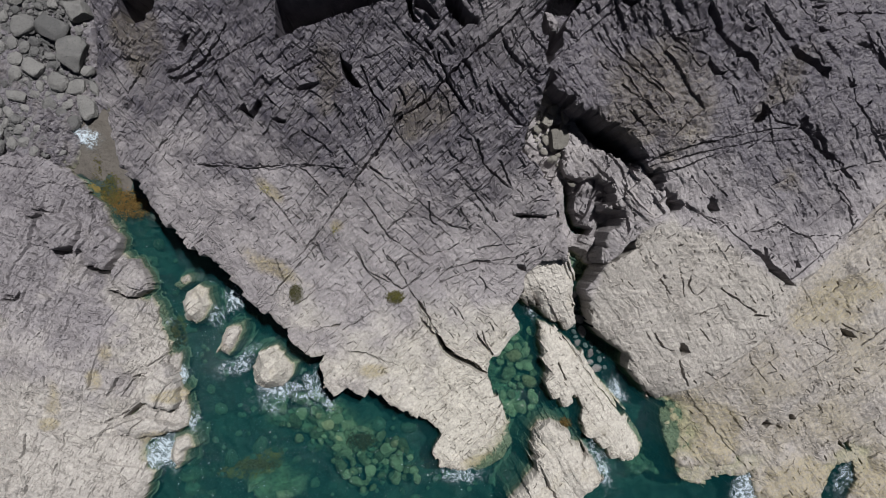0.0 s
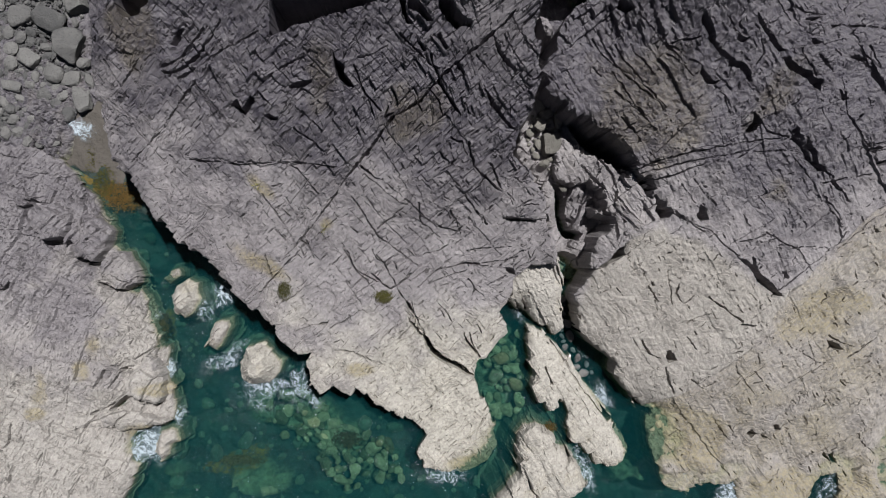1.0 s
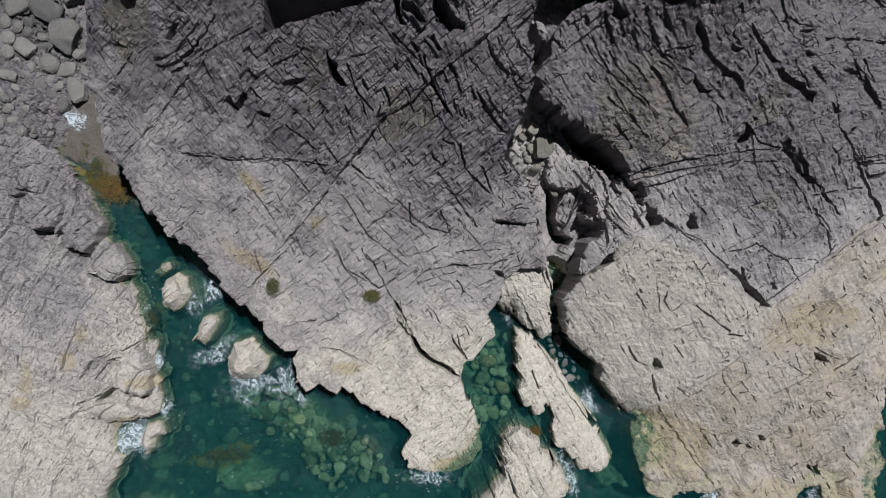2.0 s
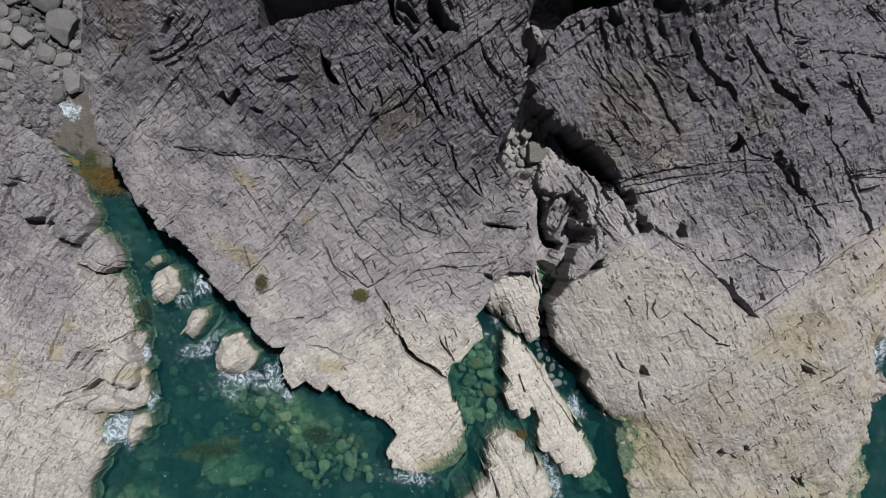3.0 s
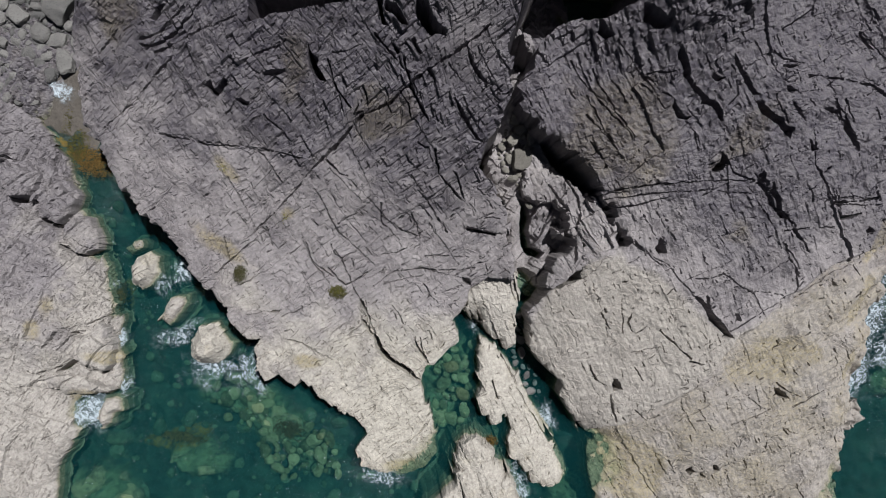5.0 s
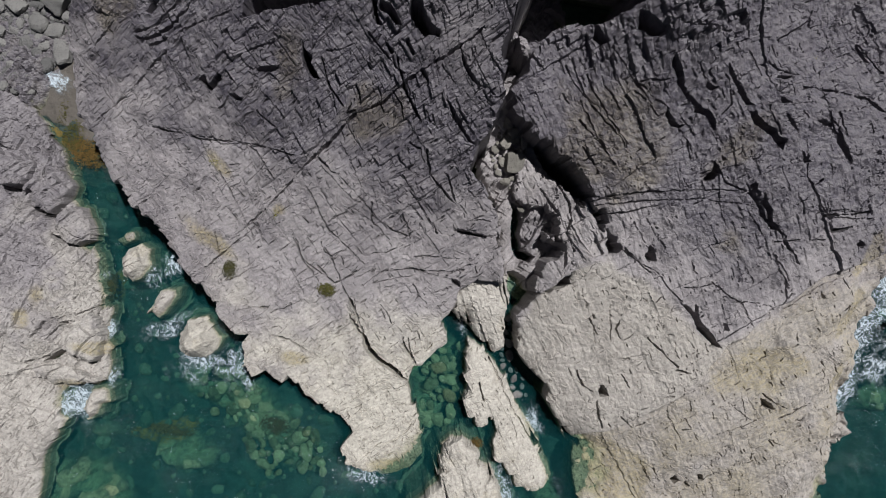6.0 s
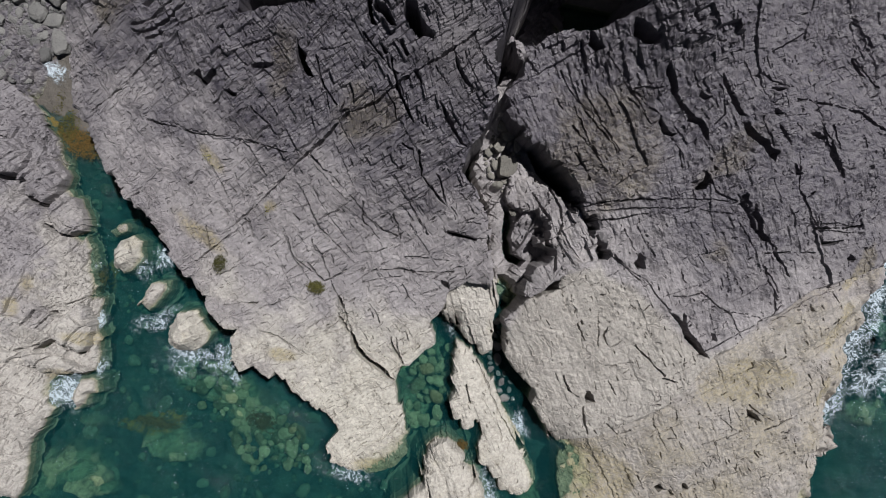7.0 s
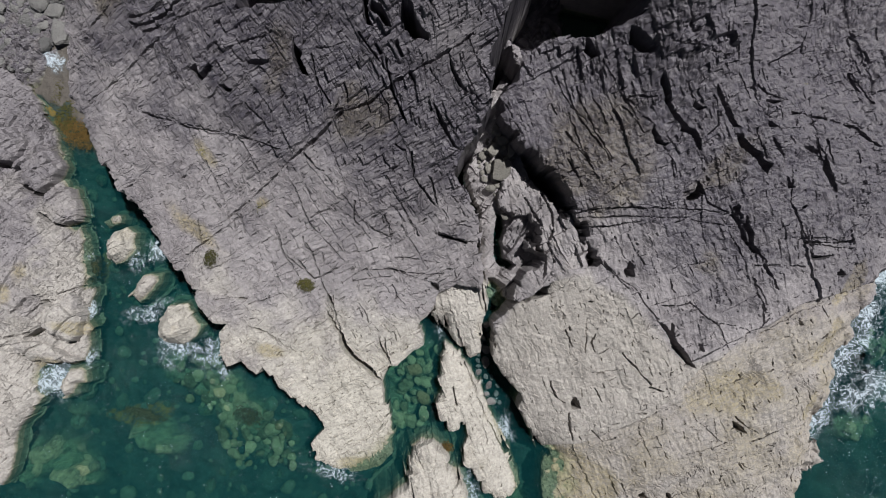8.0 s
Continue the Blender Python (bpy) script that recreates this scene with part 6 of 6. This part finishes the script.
BEACH_LABELS = ("grey weathered cobble on the stony beach", "long grey cobble lying on the stony beach", "large grey boulder resting among beach cobbles")
BIG = []
stone("boulder", "large squared grey block resting among beach cobbles", "boulder", -22.67, 12.15, 0.95, (1.09, 1.45, 0.95), -8, STONE, 301, detail=4)
BIG.append((-22.67, 12.15, 1.30))
stone("boulder", "long grey slab leaning on the beach cobbles", "boulder", -23.89, 13.58, 0.90, (1.45, 0.94, 0.80), -15, STONE, 302, detail=4)
BIG.append((-23.89, 13.58, 1.30))
stone("boulder", "smooth flat grey boulder beside the rock wall", "boulder", -22.49, 9.92, 0.60, (0.88, 0.66, 0.45), 10, STONE, 303, detail=4)
BIG.append((-22.49, 9.92, 0.79))
stone("boulder", "smooth pale grey boulder above the inlet pool", "boulder", -21.88, 8.75, 0.55, (0.77, 1.17, 0.50), 4, STONE, 304, detail=4)
BIG.append((-21.88, 8.75, 1.05))
stone("boulder", "dark grey boulder on the stony beach", "boulder", -22.24, 14.69, 1.00, (0.87, 0.94, 0.80), 30, STONE, 305, detail=4)
BIG.append((-22.24, 14.69, 0.85))
stone("boulder", "long grey cobble lying on the stony beach", "boulder", -26.30, 9.41, 0.70, (0.95, 0.51, 0.40), -12, STONE, 306, detail=4)
BIG.append((-26.30, 9.41, 0.85))
stone("boulder", "large grey boulder resting among beach cobbles", "boulder", -25.72, 13.81, 0.90, (1.09, 0.80, 0.50), 20, STONE, 307, detail=4)
BIG.append((-25.72, 13.81, 0.98))
stone("boulder", "large grey boulder resting among beach cobbles", "boulder", -25.09, 11.18, 0.80, (0.94, 0.73, 0.45), -30, STONE, 308, detail=4)
BIG.append((-25.09, 11.18, 0.85))
COBBLES = [
    (-29.35, 17.60), (-21.94, 17.67), (-21.89, 13.38), (-21.61, 10.87), (-21.09, 8.36), (-23.05, 7.46), (-23.41, 5.66), (-25.18, 5.84),
    (-27.31, 6.12), (-29.42, 6.18),
]
LAID = scatter("cobble", BEACH_LABELS, "cobble", "cobbles on the beach", COBBLES, 95, 0.34, 0.72, beach_height, STONE, 40, 0.8, taken=BIG)
scatter("cobble", BEACH_LABELS, "cobble", "cobbles on the beach", COBBLES, 200, 0.15, 0.34, beach_height, STONE, 47, 0.8, taken=LAID)
pebbles("pebbles", "small grey pebbles between the beach cobbles", COBBLES, 3600, 0.05, 0.2, beach_height, STONE, 41)
RUBBLE_LABELS = ("pale fallen stone in the gully", "long pale fallen stone in the gully", "large pale fallen block in the gully")
stone("fallen_stone", "large pale squared block in the gully", "stone", 7.79, 6.43, 2.90, (0.86, 0.89, 0.75), 5, STONE_GREY, 311, "stones in the gully", 4)
stone("fallen_stone", "long pale fallen stone in the gully", "stone", 8.14, 7.78, 3.20, (0.31, 0.65, 0.40), 10, STONE_GREY, 312, "stones in the gully", 4)
stone("fallen_stone", "pale fallen stone in the gully", "stone", 7.43, 8.10, 3.30, (0.48, 0.37, 0.40), 40, STONE_GREY, 313, "stones in the gully", 4)
stone("fallen_stone", "pale fallen stone in the gully", "stone", 7.00, 8.65, 3.40, (0.44, 0.44, 0.45), 0, STONE_GREY, 314, "stones in the gully", 4)
stone("fallen_stone", "pale fallen stone in the gully", "stone", 7.96, 8.66, 3.40, (0.31, 0.27, 0.30), 0, STONE_GREY, 315, "stones in the gully", 4)
stone("fallen_stone", "pale fallen stone in the gully", "stone", 7.11, 7.54, 3.20, (0.58, 0.41, 0.40), 60, STONE_GREY, 316, "stones in the gully", 4)
stone("fallen_stone", "pale fallen stone in the gully", "stone", 7.56, 9.17, 3.50, (0.41, 0.30, 0.35), 20, STONE_GREY, 317, "stones in the gully", 4)
stone("fallen_stone", "pale fallen stone in the gully", "stone", 8.32, 5.16, 2.40, (0.56, 0.35, 0.35), 20, STONE_GREY, 318, "stones in the gully", 4)
RUBBLE = [
    (6.67, 9.24), (7.36, 9.76), (8.23, 9.25), (8.51, 8.04), (8.58, 5.97), (9.28, 4.59), (8.93, 3.55), (8.24, 4.24),
    (6.85, 5.27), (6.32, 6.82),
]
scatter("fallen_stone", RUBBLE_LABELS, "stone", "stones in the gully", RUBBLE, 60, 0.12, 0.42, lambda x, y: gully_base(x, y) + 0.1, STONE_GREY, 50)
CHANNEL = [
    (9.43, -3.26), (10.18, -3.26), (10.37, -5.50), (11.12, -6.99), (11.69, -8.30), (10.75, -8.30), (10.00, -7.18), (9.32, -6.05),
]
scatter("channel_stone", ("wet grey stone in the narrow channel", "long wet stone in the narrow channel", "larger wet stone in the narrow channel"), "stone", "stones in the channel",
        CHANNEL, 22, 0.16, 0.42, lambda x, y: -0.15, STONE, 60)

# ---- stones under water ----
BAY = [
    (-19.32, 1.20), (-16.97, -1.37), (-13.33, -4.69), (-8.94, -8.40), (-6.73, -10.64), (-2.30, -11.40), (-0.07, -13.28), (1.04, -15.52),
    (5.14, -15.55), (6.00, -19.00), (-16.00, -22.00), (-18.12, -17.22), (-15.55, -13.54), (-15.36, -10.96), (-16.26, -6.16), (-18.07, -2.84),
    (-19.69, 0.10),
]
SHOAL_ROCKS = [
    (-10.19, -10.21), (-7.58, -10.04), (-5.33, -11.56), (-1.58, -13.47), (-0.64, -15.74), (-4.59, -16.47), (-7.59, -13.80), (-9.83, -12.47),
]
CHANNEL_SHOAL = [
    (4.84, -6.32), (6.92, -5.76), (7.42, -9.36), (6.55, -11.82), (5.03, -11.43), (4.46, -8.59),
]
SUNK_LABELS = ("weed-grown stone on the seabed under clear water", "long weed-grown stone on the seabed under clear water", "large weed-grown boulder on the seabed under clear water")
scatter("sunken_stone", SUNK_LABELS, "stone", "stones on the seabed", BAY, 150, 0.16, 0.62, lambda x, y: float(seabed_height(np.array([x]), np.array([y]))[0]) + 0.1, STONE_SUNK, 70, gap=1.15)


for n, reef in enumerate((SHOAL_ROCKS, CHANNEL_SHOAL)):
    scatter("sunken_rock", ("olive weed-grown rock just under the water", "long olive weed-grown rock just under the water", "large olive weed-grown rock just under the water"), "rock",
            "weed-grown rocks under the water", reef, (85, 40)[n], 0.2, 0.62, lambda x, y: -1.05 + 0.3 * math.sin(1.7 * x + y), STONE_WEED, 75 + n, gap=0.55, detail=3)


# ---- foam, weed and moss ----
def foam_patch(label, x, y, rx, ry, degrees, amount, seed, level=0.0):
    """A thin raft of broken froth that lies on the water."""
    gx, gy = np.meshgrid(np.linspace(-1.25, 1.25, 46), np.linspace(-1.25, 1.25, 46))
    far = np.hypot(gx, gy) + 0.35 * fbm(gx * 1.6 + seed, gy * 1.6, 4, seed)
    mask = amount * (1 - 0.92 * step(0.1, 1.05, far)) * (1 - step(0.8, 1.2, far))
    c, s = math.cos(radians(degrees)), math.sin(radians(degrees))
    wx, wy = c * gx * rx - s * gy * ry + x, s * gx * rx + c * gy * ry + y
    z = level + 0.03 + 0.05 * mask * (1 + fbm(wx * 2, wy * 2, 3, seed))
    ob = sheet("foam_patch", wx, wy, z, mask > 0.01, FOAM, (mask, mask, mask), True)
    tagged(ob, label, "foam")


foam_patch("churned white foam round the boulder", -10.23, -9.51, 2.45, 1.93, -0, 0.80, 1)
foam_patch("thin lacy foam drifting in the inlet", -12.42, -7.65, 2.22, 0.96, 20, 0.72, 2)
foam_patch("thin lacy foam beside the rock headland", -7.47, -9.52, 1.71, 1.71, -0, 0.72, 3)
foam_patch("white foam washing into a notch of the bank", -17.56, -13.53, 1.93, 1.85, 50, 0.95, 4)
foam_patch("white foam against the rock bank", -15.43, -11.51, 0.59, 0.96, -0, 0.77, 5)
foam_patch("white water spilling into the inlet pool", -22.18, 6.98, 1.26, 0.74, -30, 0.95, 6, 0.36)
foam_patch("foam line below the rounded rock nose", 1.79, -15.23, 2.22, 0.67, -0, 0.69, 7)
foam_patch("foam drifting in the narrow channel", 12.18, -9.62, 0.96, 1.26, 40, 0.73, 8)
foam_patch("thin foam running along the rock ridge", 11.21, -14.67, 1.11, 2.59, 25, 0.67, 9)
foam_patch("white foam breaking on the slab edge", 20.89, -16.28, 1.63, 1.26, -0, 0.98, 10)
foam_patch("white foam breaking on the slab edge", 17.93, -15.09, 0.96, 0.82, -0, 0.73, 11)
foam_patch("white foam filling the rock channel", 27.63, -15.73, 1.26, 1.93, -40, 0.77, 12)
foam_patch("thin foam in the narrow channel", 6.44, -4.18, 0.52, 1.26, 20, 0.6, 13)
foam_patch("churned white surf along the eastern shore", 32.53, -0.28, 1.85, 3.52, -10, 0.84, 14)
foam_patch("churned white surf along the eastern shore", 33.63, 3.06, 2.08, 3.15, -10, 0.82, 15)
foam_patch("thin lacy foam off the eastern shore", 35.07, -1.21, 1.85, 2.37, 4, 0.78, 16)
foam_patch("thin lacy foam off the eastern shore", 32.24, -3.81, 1.11, 1.71, 14, 0.75, 17)
foam_patch("white surf along the eastern shore", 33.91, 6.59, 1.48, 2.59, 14, 0.95, 18)
foam_patch("thin lacy foam drifting in the inlet", -16.98, -5.05, 0.59, 0.37, -0, 0.52, 19)
foam_patch("thin lacy foam drifting in the inlet", -13.88, -4.69, 1.48, 0.74, -30, 0.52, 20)
foam_patch("churned white surf along the eastern shore", 32.80, -2.14, 2.2, 2.6, -20, 0.80, 31)
foam_patch("churned white surf along the eastern shore", 33.53, 1.12, 1.9, 1.9, 0, 0.78, 32)
foam_patch("white surf along the eastern shore", 33.67, 3.65, 1.7, 1.7, 10, 0.80, 33)
foam_patch("thin lacy foam off the eastern shore", 31.65, -4.53, 1.3, 1.6, 20, 0.85, 34)
foam_patch("thin lacy foam off the eastern shore", 35.70, -1.44, 1.8, 1.8, 0, 0.8, 35)
foam_patch("white foam against the rock bank", -16.14, -8.47, 0.7, 0.8, 0, 0.9, 36)
foam_patch("lacy foam between two boulders of the inlet", -12.84, -3.54, 0.9, 1.0, -20, 0.88, 37)


def flecks(outlines, many, seed):
    """Small white discs strewn over the water as painted glints."""
    rng = np.random.default_rng(seed)
    bm = bmesh.new()
    for outline in outlines:
        pts = np.array(outline)
        px, py = rng.uniform(pts[:, 0].min(), pts[:, 0].max(), many * 3), rng.uniform(pts[:, 1].min(), pts[:, 1].max(), many * 3)
        good = np.nonzero((inside(px, py, outline) > 0) & (fbm(px / 2.5, py / 2.5, 3, seed) > -0.05))[0][:many]
        for k in good:
            r, turn = 0.008 + 0.02 * rng.random() ** 3, rng.uniform(0, 6.28)
            ring = []
            for a in range(5):
                q = r * rng.uniform(0.5, 1.3)
                ring.append(bm.verts.new((px[k] + q * math.cos(turn + a * 1.257) * 1.6, py[k] + q * math.sin(turn + a * 1.257), 0.02)))
            bm.faces.new(ring)
    ob = part("foam_flecks", bm, FLECK)
    tagged(ob, "white specks that paint glints on the rippled water", "foam", kind="stuff")


def strands(name, label, category, x, y, z, rx, ry, many, long, mat, seed, spread=0.6):
    """A patch of weed or moss: many narrow bent blades."""
    rng = np.random.default_rng(seed)
    bm = bmesh.new()
    for _ in range(many):
        a, q = rng.uniform(0, 6.28), math.sqrt(rng.random()) * rng.uniform(0.6, 1.0)
        px, py = q * rx * math.cos(a), q * ry * math.sin(a)
        turn, tall = rng.uniform(0, 6.28), long * rng.uniform(0.5, 1.2)
        c, s, w = math.cos(turn), math.sin(turn), 0.12 * long + 0.01
        last = None
        for k in range(4):
            t = k / 3
            cx, cy, cz = px + c * tall * spread * t * t + 0.1 * long * math.sin(5 * t + a), py + s * tall * spread * t * t, tall * t * (1.2 - spread * t)
            pair = [bm.verts.new((cx - s * w * (1 - 0.8 * t), cy + c * w * (1 - 0.8 * t), cz)), bm.verts.new((cx + s * w * (1 - 0.8 * t), cy - c * w * (1 - 0.8 * t), cz + 0.02 * long))]
            if last:
                bm.faces.new((last[0], last[1], pair[1], pair[0]))
            last = pair
    ob = part(name, bm, mat)
    ob.location = (x, y, z)
    tagged(ob, label, category, kind="stuff")


strands("moss_tuft", "dark green moss tuft in a rock hollow", "moss", -8.06, -2.97, 3.21, 0.48, 0.65, 420, 0.13, MOSS, 1)
strands("moss_tuft", "dark green moss tuft in a rock hollow", "moss", -2.13, -3.18, 2.96, 0.65, 0.45, 420, 0.15, MOSS, 2)
strands("moss_tuft", "yellow-green moss on the dark rock slab", "moss", 22.44, 14.33, 6.85, 0.37, 0.25, 160, 0.1, MOSS_YELLOW, 3)
strands("seaweed", "rust-brown seaweed swaying under the water", "seaweed", -4.60, -13.10, -0.75, 1.13, 0.60, 200, 0.4, WEED, 4)
strands("seaweed", "rust-brown seaweed swaying under the water", "seaweed", -11.57, -14.67, -0.85, 1.66, 0.38, 200, 0.4, WEED, 5)
strands("seaweed", "rust-brown seaweed swaying under the water", "seaweed", -16.80, -5.88, -0.65, 0.41, 0.98, 260, 0.35, WEED, 6)
strands("seaweed", "rust-brown seaweed in the shallow inlet pool", "seaweed", -19.86, 2.73, -0.03, 1.26, 0.82, 420, 0.2, WEED, 7)
strands("seaweed", "olive seaweed strewn over the wet sand", "seaweed", -21.53, 4.87, 0.05, 0.52, 1.11, 120, 0.14, MOSS, 11)
strands("seaweed", "rust-brown seaweed in the shallow inlet pool", "seaweed", -19.03, 2.37, -0.1, 1.0, 0.9, 520, 0.22, WEED, 21)
strands("seaweed", "olive seaweed in the shallow inlet pool", "seaweed", -20.64, 3.55, -0.02, 0.9, 1.2, 420, 0.2, MOSS, 22)
strands("seaweed", "olive-brown seaweed in the shallow inlet pool", "seaweed", -19.81, 2.72, -0.06, 1.1, 1.2, 420, 0.2, WEED, 23)
strands("moss", "yellow-green moss patch on the pale bank", "moss", -22.89, -9.15, 1.46, 0.46, 0.71, 90, 0.07, MOSS_YELLOW, 12)
strands("moss", "yellow-green moss patch on the pale bank", "moss", -20.92, -7.95, 0.64, 0.29, 0.58, 60, 0.07, MOSS_YELLOW, 13)
strands("moss", "yellow-green moss patch on the pale bank", "moss", -23.13, -11.01, 1.57, 0.28, 0.50, 60, 0.07, MOSS_YELLOW, 14)
strands("moss", "yellow-green moss patch on the jointed rock", "moss", -9.41, 3.12, 4.92, 0.39, 0.26, 50, 0.07, MOSS_YELLOW, 15)
strands("moss", "yellow-green moss patch on the jointed rock", "moss", -5.62, 0.78, 4.27, 0.23, 0.43, 50, 0.07, MOSS_YELLOW, 16)
strands("seaweed", "rust-brown seaweed on the reef edge", "seaweed", 8.86, -11.74, 0.05, 0.52, 0.44, 160, 0.2, WEED, 8)
EAST_SEA = [
    (33.57, 9.19), (33.09, 5.24), (32.17, -0.37), (31.97, -4.26), (33.50, -7.37), (32.88, -9.52), (40.00, -10.00), (42.00, 10.00),
]
flecks([BAY, EAST_SEA], 700, 90)
